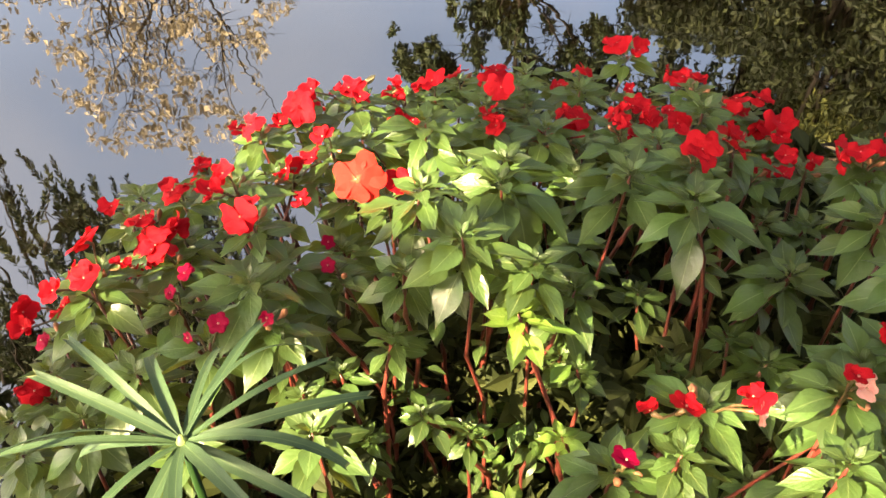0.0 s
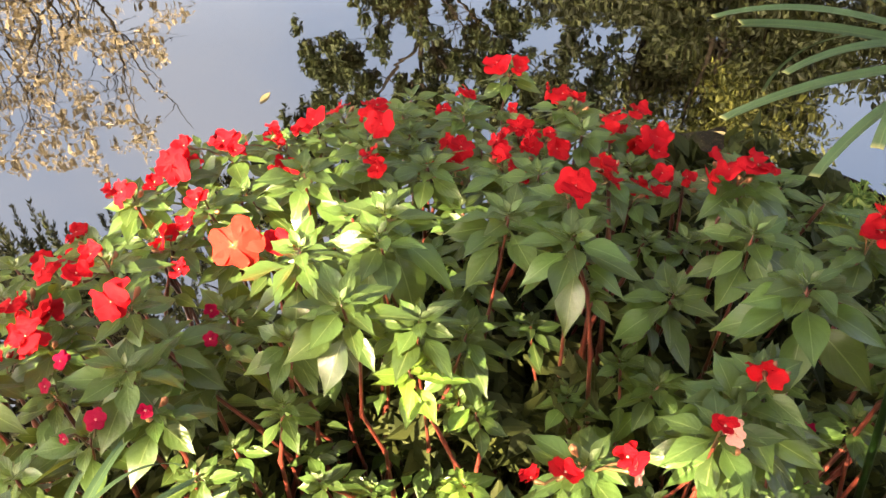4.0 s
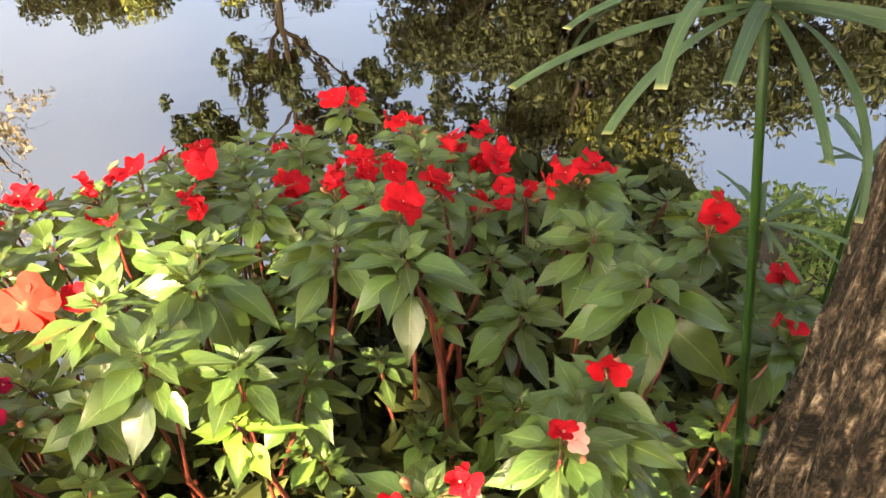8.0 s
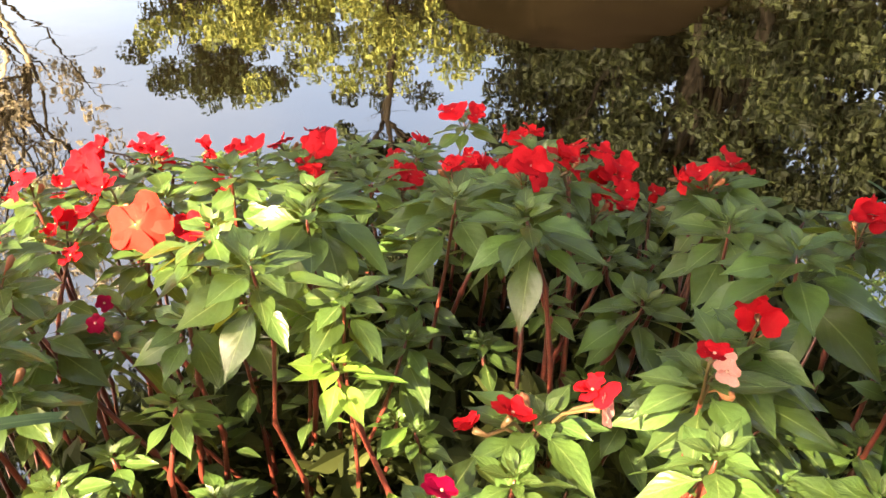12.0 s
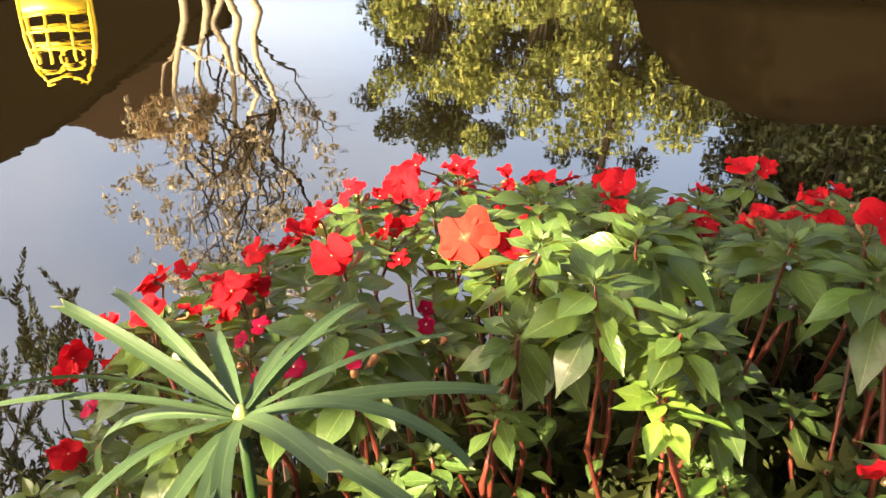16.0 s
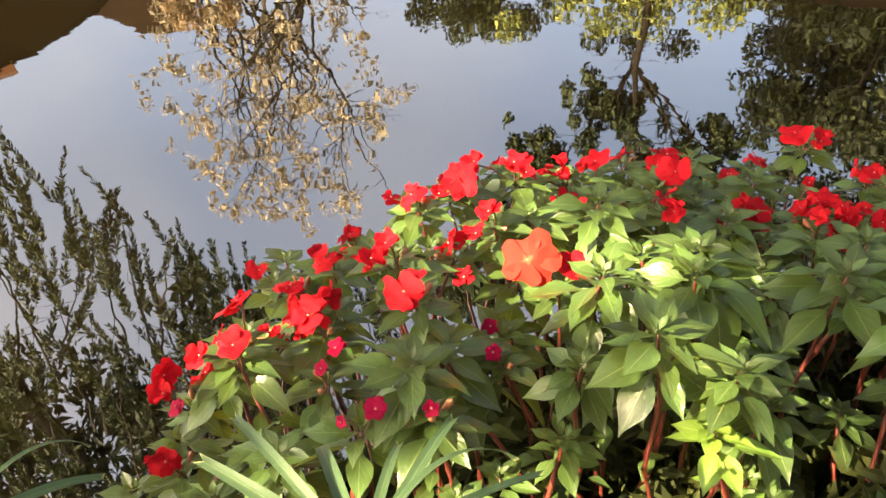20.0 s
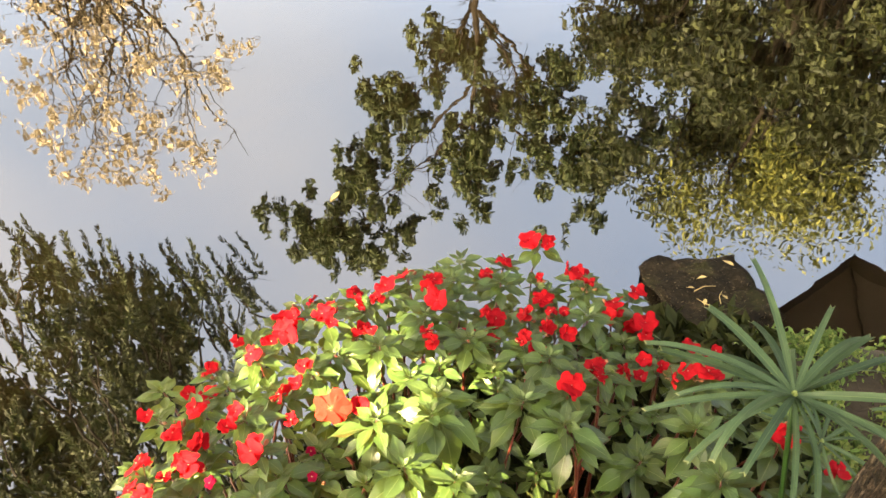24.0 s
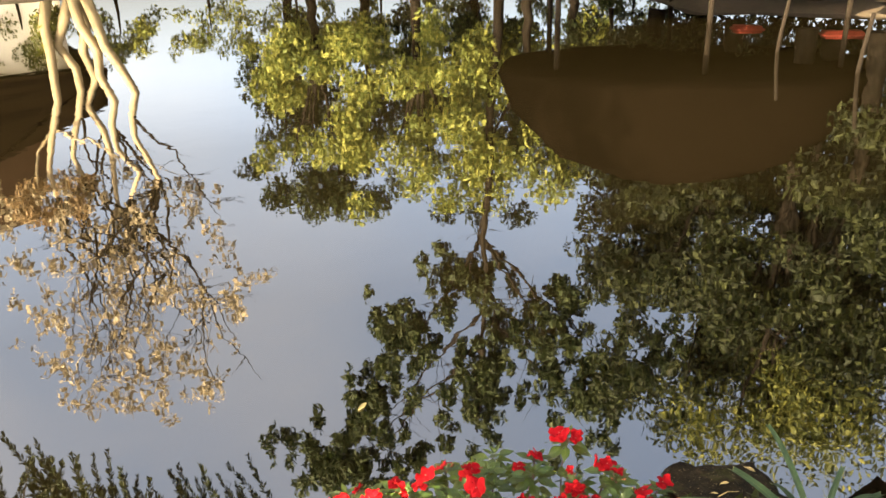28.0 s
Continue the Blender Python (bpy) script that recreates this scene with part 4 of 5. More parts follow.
# Open flowers: place, facing, colour, size, how far shut
R, O, M, P = "red", "orange", "magenta", "pink"
FLOWERS = [
    ((-0.129, 0.946, 0.649), (-0.1, -0.9, 0.45), O, 1.38, -0.05), ((-0.078, 0.965, 0.630), (0.4, -0.7, 0.3), R, 0.8, 0.3),
    ((0.180, 1.328, 0.531), (-0.1, -0.85, 0.5), R, 0.95, 0.0), ((-0.246, 0.826, 0.671), (-0.05, -0.8, 0.6), R, 1.15, 0.0),
    ((0.269, 1.635, 0.528), (-0.1, -0.6, 0.8), R, 1.1, 0.0), ((0.314, 1.625, 0.520), (0.3, -0.6, 0.7), R, 0.9, 0.1),
    ((0.310, 0.976, 0.695), (-0.2, -0.8, 0.55), R, 1.0, 0.2), ((0.356, 1.029, 0.683), (0.3, -0.6, 0.6), R, 0.75, 0.4),
    ((0.512, 1.310, 0.545), (0.1, -0.8, 0.6), R, 1.05, 0.0), ((0.485, 1.334, 0.517), (0.4, -0.8, 0.2), R, 0.8, 0.2),
    ((0.446, 1.353, 0.564), (-0.1, -0.5, 0.9), R, 1.0, 0.0), ((0.581, 1.062, 0.652), (0.1, -0.6, 0.8), R, 1.1, 0.1),
    ((0.547, 1.071, 0.640), (-0.5, -0.6, 0.6), R, 0.8, 0.3), ((0.436, 0.640, 0.712), (0.1, 0.85, 0.6), R, 0.9, -0.1),
    ((0.682, 0.902, 0.654), (0.0, -0.8, 0.6), R, 1.0, 0.1), ((0.717, 0.956, 0.637), (0.3, -0.6, 0.6), R, 0.9, 0.1),
    ((0.384, 0.567, 0.715), (0.1, -0.6, 0.7), P, 0.5, 0.6), ((0.370, 0.560, 0.735), (-0.3, -0.5, 0.7), R, 0.5, 0.7), ((-0.458, 0.830, 0.619), (-0.5, -0.4, 0.8), R, 1.05, 0.0),
    ((-0.426, 0.760, 0.618), (-0.2, -0.6, 0.7), R, 0.9, 0.35), ((-0.369, 0.838, 0.609), (-0.1, -0.6, 0.8), R, 1.05, 0.0),
    ((-0.195, 1.050, 0.647), (-0.2, -0.6, 0.7), R, 0.85, 0.3), ((-0.309, 1.086, 0.640), (-0.5, -0.6, 0.5), R, 0.9, 0.3),
    ((-0.486, 0.787, 0.545), (-0.9, -0.4, 0.3), R, 0.95, 0.0), ((-0.472, 0.802, 0.580), (-0.8, -0.5, 0.3), R, 0.8, 0.1),
    ((0.048, 1.318, 0.590), (0.0, -0.75, 0.65), R, 1.15, 0.0), ((0.036, 1.411, 0.573), (0.0, -0.5, 0.8), R, 1.0, 0.0),
    ((0.206, 1.593, 0.489), (0.0, -0.5, 0.85), R, 1.0, 0.0), ((-0.045, 1.475, 0.530), (0.0, -0.5, 0.85), R, 1.0, 0.0),
    ((0.033, 1.197, 0.608), (-0.5, -0.6, 0.5), R, 0.85, 0.2), ((-0.079, 1.412, 0.549), (0.0, -0.4, 0.9), R, 1.05, 0.0),
    ((-0.125, 1.304, 0.590), (-0.3, -0.4, 0.9), R, 1.0, 0.0), ((-0.188, 1.210, 0.638), (-0.1, -0.3, 0.95), R, 1.05, -0.1),
    ((-0.260, 1.170, 0.623), (-0.2, -0.4, 0.9), R, 1.15, 0.0), ((-0.235, 0.993, 0.629), (-0.8, -0.5, 0.2), R, 0.95, 0.1),
    ((-0.435, 1.159, 0.515), (-0.4, -0.4, 0.8), R, 0.95, 0.0), ((-0.406, 0.990, 0.586), (-0.4, -0.6, 0.7), R, 1.05, 0.1),
    ((-0.446, 0.970, 0.540), (-0.5, -0.6, 0.5), R, 1.0, 0.1), ((-0.291, 0.907, 0.675), (-0.4, -0.6, 0.6), R, 0.7, 0.4),
    ((-0.389, 0.861, 0.584), (-0.3, -0.4, 0.8), R, 1.0, 0.0), ((-0.437, 0.937, 0.573), (-0.4, -0.4, 0.8), R, 0.95, 0.0),
    ((-0.166, 0.906, 0.574), (0.0, -0.8, 0.5), M, 0.6, 0.2), ((-0.149, 0.832, 0.597), (0.0, -0.8, 0.5), M, 0.62, 0.1),
    ((-0.334, 0.825, 0.577), (-0.2, -0.5, 0.8), M, 0.7, 0.2), ((-0.331, 0.774, 0.590), (-0.3, -0.5, 0.6), M, 0.55, 0.4),
    ((-0.243, 0.698, 0.618), (0.0, -0.6, 0.7), M, 0.75, 0.2), ((-0.184, 0.692, 0.637), (0.2, -0.7, 0.5), M, 0.55, 0.4),
    ((-0.272, 0.679, 0.613), (-0.3, -0.6, 0.4), M, 0.5, 0.5), ((-0.573, 0.828, 0.435), (-0.5, -0.3, 0.8), M, 0.85, 0.0),
    ((0.231, 1.170, 0.614), (0.0, -0.8, 0.4), R, 0.6, 0.5), ((0.293, 1.255, 0.572), (0.3, -0.6, 0.5), R, 0.75, 0.3),
    ((0.328, 1.228, 0.585), (0.6, -0.6, 0.3), R, 0.8, 0.2), ((0.384, 1.514, 0.519), (0.0, -0.4, 0.9), R, 0.95, 0.0),
    ((0.393, 1.435, 0.554), (0.2, -0.7, 0.5), R, 0.9, 0.3), ((0.515, 1.454, 0.511), (0.2, -0.5, 0.8), R, 0.95, 0.0),
    ((0.371, 1.058, 0.663), (0.5, -0.6, 0.5), R, 0.6, 0.5), ((0.517, 1.149, 0.575), (0.0, -0.7, 0.5), R, 0.6, 0.4),
    ((0.423, 1.116, 0.584), (0.0, -0.8, 0.3), R, 0.5, 0.6), ((0.600, 1.231, 0.552), (0.2, -0.6, 0.6), R, 0.85, 0.2),
    ((0.231, 0.541, 0.706), (0.5, 0.1, 0.8), R, 0.6, 0.35), ((0.205, 0.548, 0.690), (-0.7, 0.1, 0.5), R, 0.5, 0.5),
    ((0.290, 0.534, 0.714), (0.7, -0.6, 0.3), P, 0.48, 0.35), ((0.285, 0.542, 0.722), (-0.4, -0.2, 0.8), R, 0.62, 0.3), ((0.182, 0.505, 0.675), (0.2, 0.0, 0.9), M, 0.8, 0.5),
    ((0.836, 0.962, 0.494), (0.2, -0.4, 0.85), R, 0.95, 0.0), ((0.724, 0.787, 0.577), (0.1, -0.5, 0.8), R, 0.9, 0.0),
    ((0.538, 0.693, 0.548), (0.2, -0.7, 0.4), M, 0.65, 0.4), ((0.624, 1.215, 0.533), (0.4, -0.5, 0.6), R, 0.8, 0.1),
]
# Leaf rosettes without open flowers: place, leaf size, sunlit yellow tone or not
ROSETTES = [
    ((0.105, 0.800, 0.640), 0.85, False), ((-0.050, 0.810, 0.610), 0.80, False), 
    ((0.066, 0.968, 0.669), 0.95, False), ((-0.154, 1.136, 0.588), 0.95, False), ((-0.039, 0.913, 0.659), 0.95, False), ((0.021, 0.791, 0.682), 0.95, False),
    ((-0.060, 0.760, 0.550), 0.65, False), ((-0.125, 0.740, 0.500), 0.65, False), ((-0.020, 0.700, 0.480), 0.6, False), ((-0.090, 0.690, 0.440), 0.6, False), ((0.035, 0.720, 0.430), 0.55, False), ((-0.160, 0.690, 0.510), 0.65, False), ((-0.200, 0.760, 0.550), 0.7, False),
    ((0.089, 0.793, 0.566), 0.8, True), ((0.150, 0.720, 0.430), 0.5, True), ((0.165, 0.898, 0.516), 1.0, False), ((0.225, 0.963, 0.661), 1.05, False), ((0.296, 0.905, 0.667), 1.05, False),
    ((0.175, 1.038, 0.482), 0.9, False), ((0.423, 0.855, 0.440), 1.0, False), ((0.541, 0.788, 0.678), 1.25, False), ((0.537, 0.934, 0.634), 1.1, False),
    ((0.383, 1.304, 0.566), 1.0, False), ((-0.059, 1.132, 0.627), 1.0, False), ((0.171, 0.821, 0.445), 0.6, False), ((0.452, 0.939, 0.524), 1.05, False),
    ((0.417, 0.637, 0.664), 1.15, False), ((0.287, 1.133, 0.604), 0.9, False), ((-0.211, 0.837, 0.585), 1.05, False), ((0.151, 0.858, 0.429), 0.6, False),
    ((0.714, 0.766, 0.563), 0.9, False), ((0.351, 0.489, 0.711), 0.85, False), ((0.452, 0.473, 0.684), 0.85, False), ((0.232, 0.522, 0.666), 0.85, False),
    ((0.583, 0.519, 0.625), 0.8, False), ((0.484, 0.676, 0.563), 1.1, False), ((-0.218, 0.746, 0.640), 0.95, False), ((-0.147, 1.023, 0.575), 0.95, False),
    ((-0.007, 0.887, 0.587), 0.9, False), ((0.312, 1.013, 0.648), 0.9, False), ((0.023, 1.297, 0.563), 1.0, False), ((0.583, 1.089, 0.610), 1.1, False),
    ((0.195, 1.512, 0.484), 1.0, False), ((0.123, 1.217, 0.570), 0.95, False), 
    ((-0.135, 0.633, 0.519), 0.85, False), ((-0.346, 0.675, 0.551), 0.9, False),
    ((-0.433, 0.670, 0.469), 0.9, False), ((0.339, 0.785, 0.382), 0.9, False), ((0.707, 0.631, 0.481), 0.9, False),
    ((-0.450, 0.560, 0.430), 0.85, False), ((-0.380, 0.510, 0.400), 0.8, False), ((-0.530, 0.660, 0.400), 0.85, False), ((-0.300, 0.530, 0.470), 0.8, False), ((-0.600, 0.740, 0.360), 0.8, False),
    ((-0.500, 0.500, 0.330), 0.75, False), ((-0.620, 0.600, 0.300), 0.75, False), ((0.180, 0.440, 0.480), 0.7, False),
    ((0.300, 0.860, 0.420), 0.7, False), ((0.380, 0.900, 0.440), 0.75, False), ((0.260, 0.960, 0.460), 0.7, False), ((0.340, 1.000, 0.500), 0.75, False), ((0.440, 0.980, 0.460), 0.75, False),
    ((0.150, 0.930, 0.430), 0.6, False), ((0.400, 0.740, 0.340), 0.7, False), ((0.500, 0.800, 0.380), 0.8, False), ((0.580, 0.880, 0.440), 0.8, False), 
    ((0.560, 0.700, 0.420), 0.8, False), ((0.660, 0.780, 0.440), 0.8, False),
]


def impatiens_bed():
    rng = np.random.default_rng(3)
    tips = []
    used = [False] * len(FLOWERS)
    for i, f in enumerate(FLOWERS):
        if used[i]:
            continue
        mates = [j for j in range(i, len(FLOWERS)) if not used[j] and (Vector(FLOWERS[j][0]) - Vector(f[0])).length < 0.062]
        for j in mates:
            used[j] = True
        c = sum((Vector(FLOWERS[j][0]) for j in mates), Vector()) / len(mates)
        kept = [FLOWERS[j] for j in mates]
        if f[2] == R and (f[0][1] > 1.0 or f[0][0] < -0.2):
            for _ in range(int(rng.integers(0, 3))):
                kept.append(((c.x + rng.normal() * 0.030, c.y + rng.normal() * 0.020, c.z + rng.uniform(-0.022, 0.004)), (rng.normal() * 0.6, -0.5, 0.6), R, rng.uniform(0.55, 0.85), rng.uniform(0.1, 0.5)))
        tip = c + Vector((rng.normal() * 0.006, 0.022 + rng.normal() * 0.006, -0.034))
        tips.append(tip)
        plant(tip, rng, 0.72, False, flowers=kept, low=1, tiers=3)
    for place, size, pale in ROSETTES:
        tips.append(Vector(place))
        plant(place, rng, size * (0.64 if place[1] < 0.56 and place[0] > 0 else 0.86), pale, low=2, tiers=4 if size > 0.8 else 3)
    # the sunlit shoot with large hanging leaves, two of them yellow
    p = plant((0.060, 0.920, 0.668), rng, 0.8, False, low=1, label="sunlit impatiens with large drooping leaves, some yellow")
    root = p.matrix_basis.translation
    for shapes, place, way, size in ((LEAVES, (0.078, 0.905, 0.663), (0.30, -0.45, -0.70), 1.05), (LEAVES, (0.048, 0.900, 0.662), (-0.10, -0.55, -0.65), 0.85), (LEAVES, (0.085, 0.920, 0.664), (0.75, -0.40, -0.35), 0.9),
                                     (PALE_LEAVES, (0.060, 0.860, 0.625), (0.02, -0.35, -0.90), 0.80), (PALE_LEAVES, (0.080, 0.860, 0.620), (0.35, -0.40, -0.80), 0.75)):
        mesh_object("leaf", shapes[1], None, p, m=aim(Vector(place) - root, way, 0.0, size))
    tips.append(Vector((0.060, 0.920, 0.668)))
    # low side shoots among the stems in front
    for k in range(18):
        x, y = rng.uniform(-0.32, 0.20), rng.uniform(0.56, 0.84)
        plant((x, y, rng.uniform(0.12, 0.40)), rng, rng.uniform(0.42, 0.60), k % 6 == 0, low=1, tiers=2)
    # shoots between them, a little lower
    anchors = [t.copy() for t in tips]
    for _ in range(2600):
        x, y = rng.uniform(-0.55, 0.98), rng.uniform(0.52, 1.66)
        back = min(1.15 + 0.55 * min(1, (x + 0.52) / 0.7), 1.68 - max(0, x - 0.30) * 1.35)
        inside = y < back and y > 0.62 - max(0, x - 0.1) * 0.25 and not (x < -0.2 and y < 0.62)
        hollow = x > -0.16 and 0.55 < y < 0.80 + 0.22 * min(1.0, max(0.0, (x - 0.05) / 0.1)) and x < 0.72 or x > 0.86
        if not inside or hollow:
            continue
        if min(((t.x - x) ** 2 + (t.y - y) ** 2) ** 0.5 for t in tips) < 0.060:
            continue
        w = [1 / (0.004 + (t.x - x) ** 2 + (t.y - y) ** 2) ** 2 for t in anchors]
        z = sum(a * t.z for a, t in zip(w, anchors)) / sum(w) - rng.uniform(0.015, 0.06)
        tips.append(Vector((x, y, z)))
        extra = []
        if (y > 1.25 and x < 0.6 and rng.random() < 0.45) or (x < -0.2 and y > 0.7 and rng.random() < 0.6):
            extra = [((x + rng.normal() * 0.02, y - 0.015, z + 0.03), (rng.normal() * 0.4 - (0.3 if x < -0.2 else 0), -0.5, 0.8), R, rng.uniform(0.6, 0.9), rng.uniform(0.0, 0.4)) for _ in range(int(rng.integers(1, 3)))]
        plant((x, y, z), rng, rng.uniform(0.58, 0.76), False, low=1, tiers=3, flowers=extra)


def weeds():
    """Small-leaved seedlings on the soil between the stems."""
    rng = np.random.default_rng(44)
    for k in range(46):
        x, y = (rng.uniform(-0.45, 0.5), rng.uniform(0.42, 0.85)) if k < 24 else (rng.uniform(-0.26, 0.16), rng.uniform(0.50, 0.76))
        z0 = ground_height(x, y)
        w = thing("seedling", (x, y, z0), "small bright green seedling on the soil under the flowers", "plant", "seedlings")
        h = rng.uniform(0.10, 0.34)
        part("stem", tube([(0, 0, -0.01), (0.006, 0, h * 0.5), (0, 0.004, h)], [0.0018, 0.0016, 0.001], 5), STEM_GREEN, w)
        for k in range(12):
            t = 0.25 + 0.75 * k / 11
            a, e = k * 2.4 + rng.normal() * 0.2, rng.uniform(-0.1, 0.5)
            d = Vector((math.cos(a) * math.cos(e), math.sin(a) * math.cos(e), math.sin(e)))
            mesh_object("leaf", WEED_LEAVES[int(rng.integers(6))], None, w, m=aim(Vector((0, 0, h * t)), d, 0, rng.uniform(0.22, 0.42)))


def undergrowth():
    """Low leafy shoots between the stems, packed in and dark-toned to deepen the shade."""
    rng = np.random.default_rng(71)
    u = thing("undergrowth", (0.15, 0.9, 0.0), "low leafy growth, packed in and dark-toned to deepen the shade under the impatiens", "plant", kind="stuff")
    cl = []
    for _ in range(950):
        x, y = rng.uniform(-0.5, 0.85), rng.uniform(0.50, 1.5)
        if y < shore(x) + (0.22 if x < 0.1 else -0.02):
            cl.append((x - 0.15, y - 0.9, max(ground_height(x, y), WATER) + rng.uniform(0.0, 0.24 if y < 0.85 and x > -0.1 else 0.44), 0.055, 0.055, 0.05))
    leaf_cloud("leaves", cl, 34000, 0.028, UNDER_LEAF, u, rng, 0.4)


# Olive-brown growth with the hollow's shade put into its tone.
UNDER_LEAF = crown_material("shaded_undergrowth_leaf", (0.014, 0.021, 0.006), (0.030, 0.039, 0.011), (0.062, 0.072, 0.020))
impatiens_bed()
weeds()
undergrowth()


# ---- umbrella sedge ----
def sedge_blade(length, half, start, bend, rng):
    """A long square-cut blade that leaves along +y at angle start and arches down by bend, keeled along its middle."""
    bm = bmesh.new()
    layer = bm.loops.layers.uv.new("blade")
    rows, y, z, grid = 14, 0.0, 0.0, []
    for i in range(rows + 1):
        t = i / rows
        e = start - bend * t ** 1.5
        w = half * (0.45 + 0.55 * min(1, t * 4)) * (1 - 0.28 * max(0, t - 0.6) / 0.4)
        row = []
        for k in range(5):
            q = k / 2 - 1
            cut = 0.006 * (1 - abs(q)) * (1 if i == rows else 0)
            row.append(bm.verts.new((q * w, y - math.cos(e) * cut, z + abs(q) * w * 0.26)))
        grid.append(row)
        y += math.cos(e) * length / rows
        z += math.sin(e) * length / rows
    for i in range(rows):
        for k in range(4):
            f = bm.faces.new((grid[i][k], grid[i][k + 1], grid[i + 1][k + 1], grid[i + 1][k]))
            for loop, (a, b) in zip(f.loops, ((k, i), (k + 1, i), (k + 1, i + 1), (k, i + 1))):
                loop[layer].uv = (a / 4, b / rows)
    return finish(bm, "blade")


def sedge(place, foot, reach, count, seed, label, wide=1.0, rise=0.3, bend=1.0):
    """A bare green stalk with a ring of arching, square-cut blades."""
    rng = np.random.default_rng(seed)
    place, foot = Vector(place), Vector(foot)
    t = thing("umbrella_sedge", foot, label, "plant", "umbrella sedges")
    head = place - foot
    pts = [head * (i / 6) + Vector((0.008, 0.0, 0)) * math.sin(math.pi * i / 6) for i in range(7)]
    part("stalk", tube(pts, [(0.0058 - 0.0003 * i) * wide for i in range(7)], 8), SEDGE_STALK, t)
    part("heart", tube([head - Vector((0, 0, 0.010)), head + Vector((0, 0, 0.002)), head + Vector((0, 0, 0.008))], [0.0042, 0.0045, 0.0015], 8), SEDGE_HEART, t, "pale green growing point")
    for k in range(count):
        a = 2 * math.pi * k / count + rng.normal() * 0.12
        start = rise + (0.22, -0.12, 0.0, 0.30)[k % 4] + rng.normal() * 0.12
        data = sedge_blade(reach * rng.uniform(0.80, 1.10), 0.0062 * wide * rng.uniform(0.72, 1.12), start, bend * (rng.uniform(0.3, 0.9) if k % 3 else rng.uniform(1.1, 1.7)), rng)
        data.materials.append(SEDGE)
        m = Matrix.Translation(head) @ Matrix.Rotation(a - math.pi / 2, 4, "Z") @ Matrix.Rotation(rng.normal() * 0.35, 4, "Y")
        mesh_object("blade", data, None, t, m=m)
    return t


sedge((-0.151, 0.415, 0.781), (-0.18, 0.45, -0.05), 0.135, 18, 31, "umbrella sedge with arching grey-green blades among the flowers", wide=0.82, rise=0.24, bend=1.05)
sedge((0.541, 0.670, 1.015), (0.716, 0.738, -0.05), 0.195, 24, 32, "tall umbrella sedge with square-cut drooping blades by the trunk", rise=0.16, bend=0.95)
sedge((-0.56, 0.48, 0.61), (-0.52, 0.45, -0.1), 0.17, 16, 33, "umbrella sedge with broad arching blades at the water's edge")
sedge((0.763, 0.93, 0.614), (0.78, 0.95, -0.05), 0.12, 12, 34, "slim umbrella sedge half hidden among impatiens", wide=0.6)
sedge((0.907, 0.95, 0.667), (0.90, 0.97, -0.05), 0.085, 12, 36, "young umbrella sedge with short upright blades beside the trunk", wide=0.8, rise=0.5)
sedge((0.10, 0.52, 0.33), (0.10, 0.52, -0.05), 0.07, 14, 35, "small bright umbrella sedge seedling under the flowers", wide=0.5)


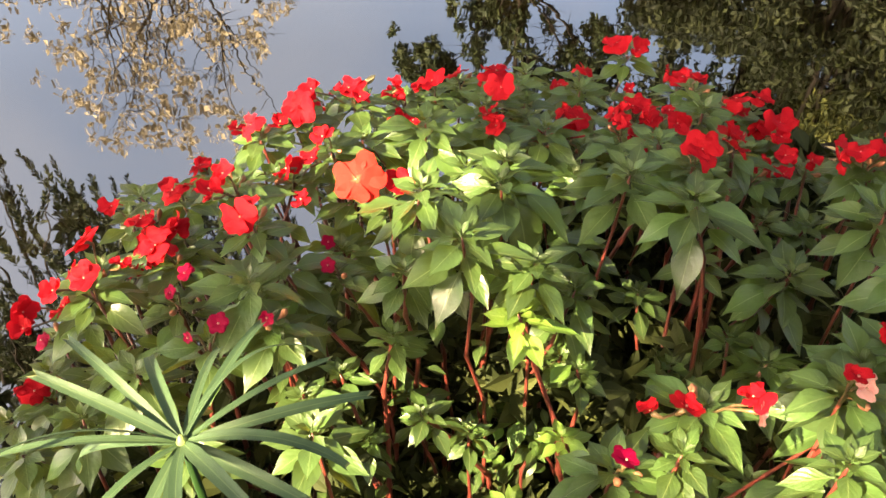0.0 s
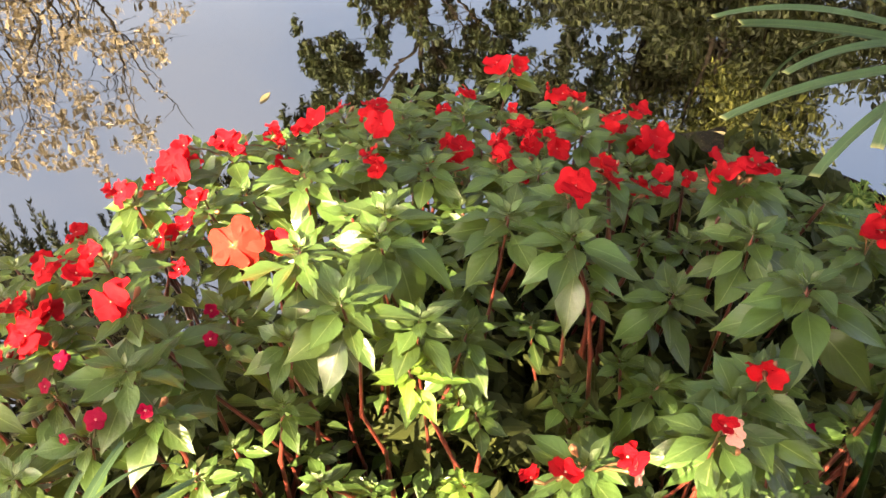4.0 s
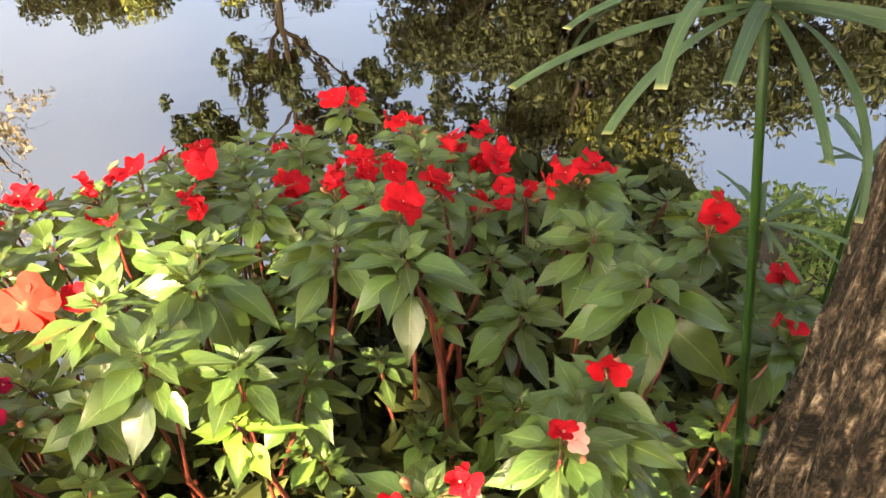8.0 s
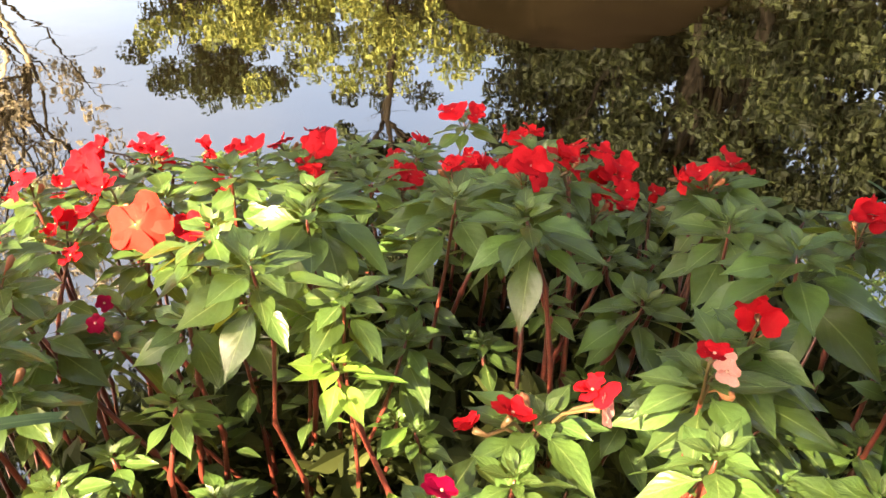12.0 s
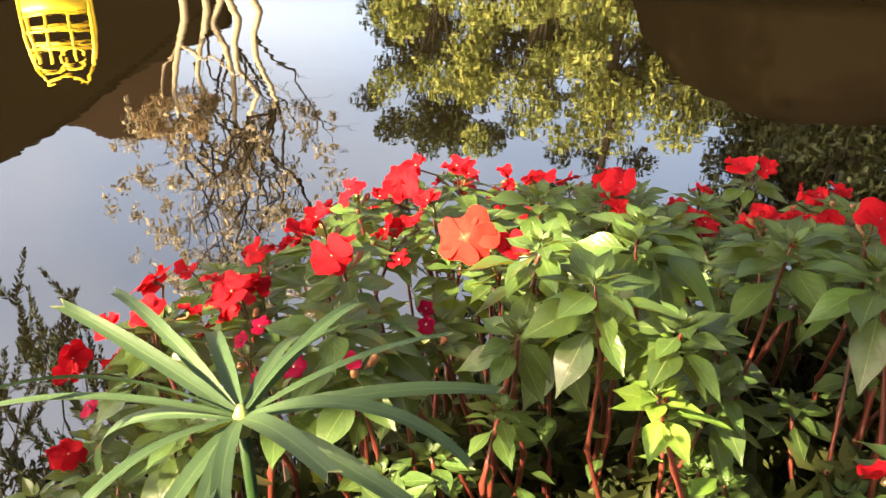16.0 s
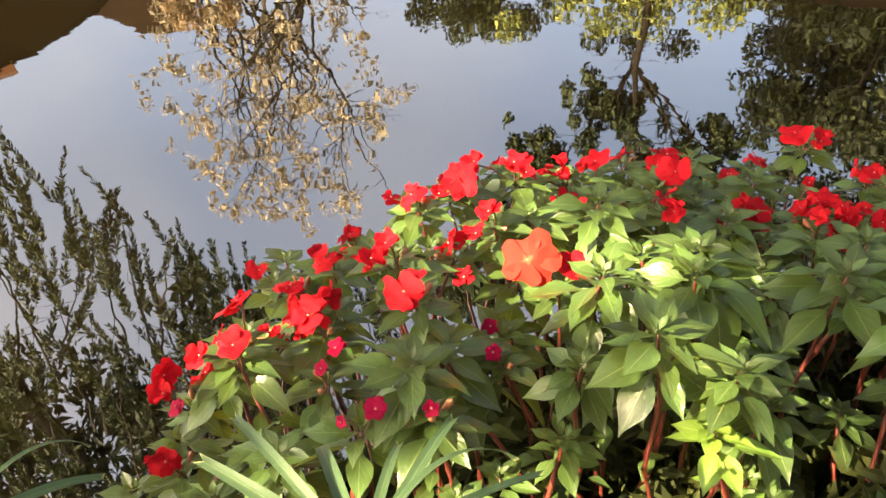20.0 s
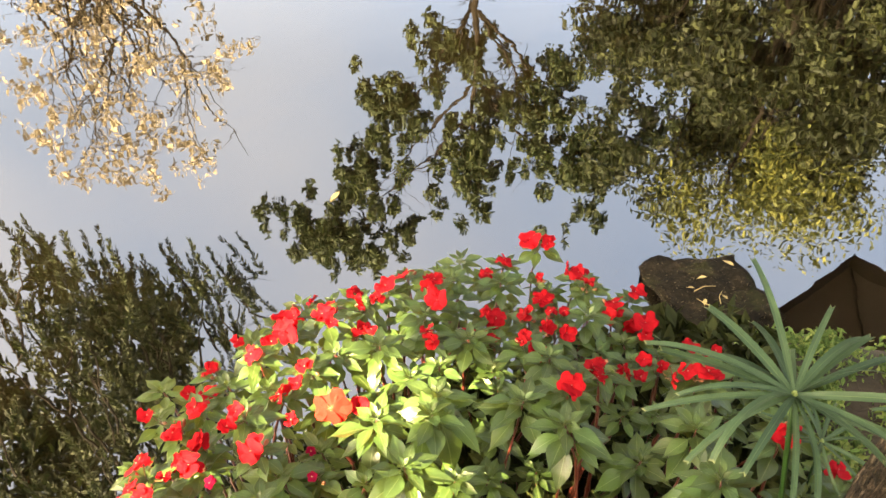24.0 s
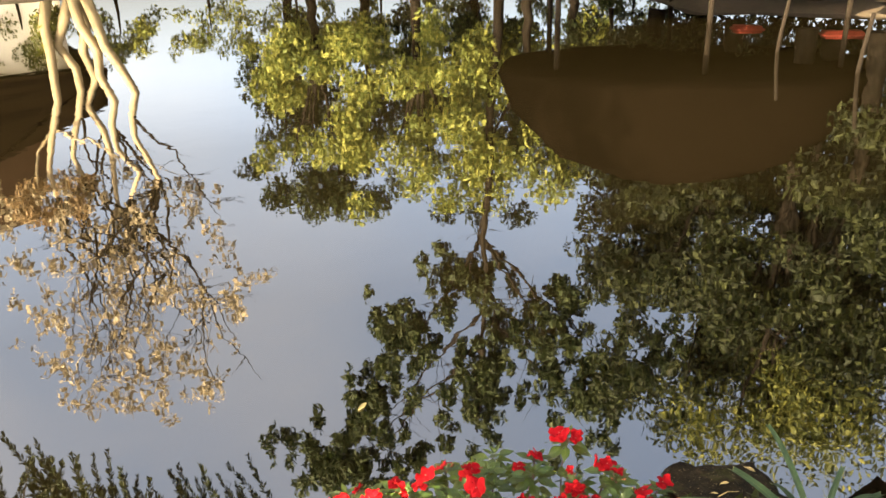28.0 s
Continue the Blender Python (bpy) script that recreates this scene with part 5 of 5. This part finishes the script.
# ---- bank details ----
def bank_details():
    rng = np.random.default_rng(11)
    # flat stone at the water's edge
    bm = bmesh.new()
    bmesh.ops.create_cube(bm, size=1)
    bmesh.ops.subdivide_edges(bm, edges=bm.edges[:], cuts=9, use_grid_fill=True)
    for v in bm.verts:
        v.co += Vector([noise.noise(v.co * 2.3 + Vector((k * 9, 0, 0))) * 0.16 + noise.noise(v.co * 9 + Vector((k * 5, 3, 0))) * (0.05 if k < 2 else 0.22) for k in range(3)])
        v.co = Vector((v.co.x * 0.38, v.co.y * 0.42, v.co.z * 0.10))
    tagged(part("stone_slab", bm, ROCK, None, m=pose(1.02, 2.38, WATER - 0.005, -3, 2, 12)), "flat dark wet stone slab at the water's edge", "stone")
    for k, (x, y, s, a) in enumerate(((1.14, 2.50, 0.055, 40), (1.02, 2.43, 0.04, 100), (0.99, 2.30, 0.035, 160), (1.07, 2.30, 0.035, 20), (0.96, 2.36, 0.03, 70))):
        d = blade_mesh("fallen_leaf", s, [0.001, s * 0.18, s * 0.22, s * 0.12, 0], 0.006, 0.3, 0.3)
        tagged(mesh_object("fallen_leaf", d, LITTER, m=pose(x, y, WATER + 0.064, 0, 0, a)), "dry curled yellow-brown fallen leaf on the stone", "leaf", "fallen leaves")
    for x, y, a, q in ((1.00, 2.36, 20, 0.09), (1.05, 2.31, 75, 0.07), (0.98, 2.28, 140, 0.06)):
        tagged(part("twig", tube([(-q / 2, 0, 0), (0, 0.008, 0.006), (q / 2, 0, 0.002)], [0.0022, 0.0018, 0.0012], 5), LITTER, None, m=pose(x, y, WATER + 0.062, 0, 0, a)), "dry pale twig lying on the stone", "twig", "twigs")
    d = blade_mesh("floating_leaf", 0.09, [0.001, 0.009, 0.012, 0.008, 0], 0.004, 0.3, 0.2)
    tagged(mesh_object("floating_leaf", d, LITTER, m=pose(-0.53, 2.98, WATER + 0.004, 0, 0, -20)), "narrow yellow leaf floating on the pond", "leaf")
    # rounded stones on the shallow bottom beside the left bank
    shapes = []
    for k in range(4):
        bm = bmesh.new()
        bmesh.ops.create_icosphere(bm, subdivisions=2, radius=1)
        for v in bm.verts:
            v.co *= 1 + 0.28 * noise.noise(v.co * 1.3 + Vector((k * 7, 2, 5)))
        shapes.append(finish(bm, "pond_stone"))
        shapes[-1].materials.append(PEBBLE)
    for _ in range(46):
        x, y, q = rng.uniform(-1.7, -0.65), rng.uniform(0.7, 1.95), rng.uniform(0.025, 0.075)
        if shore(x) - 0.05 < y < shore(x) + 1.4:
            m = pose(x, y, ground_height(x, y) + q * 0.25, 0, 0, rng.uniform(0, 360)) @ Matrix.Diagonal((q * 1.25, q, q * 0.6, 1))
            tagged(mesh_object("pond_stone", shapes[int(rng.integers(4))], None, m=m), "rounded brown stone on the shallow pond bottom", "stone", "pond stones")
    # small-leaved ground cover along the right bank
    g = thing("ground_cover", (1.0, 1.5, 0.0), "dense small-leaved bright green creeping plants on the bank", "plant", kind="stuff")
    cl = []
    for _ in range(150):
        x, y = rng.uniform(0.62, 1.5), rng.uniform(0.9, 1.95)
        if y < shore(x) + 0.05 and y > 1.0:
            cl.append((x - 1.0, y - 1.5, ground_height(x, y) + rng.uniform(0.0, 0.08) * max(0.3, 1.2 - 0.5 * abs(x - 0.8)), 0.07, 0.07, 0.045))
    leaf_cloud("leaves", cl, 15000, 0.0125, SMALL_GREEN, g, rng)


SMALL_GREEN = crown_material("ground_cover_leaf", (0.045, 0.085, 0.020), (0.095, 0.16, 0.042), (0.25, 0.29, 0.09))
bank_details()
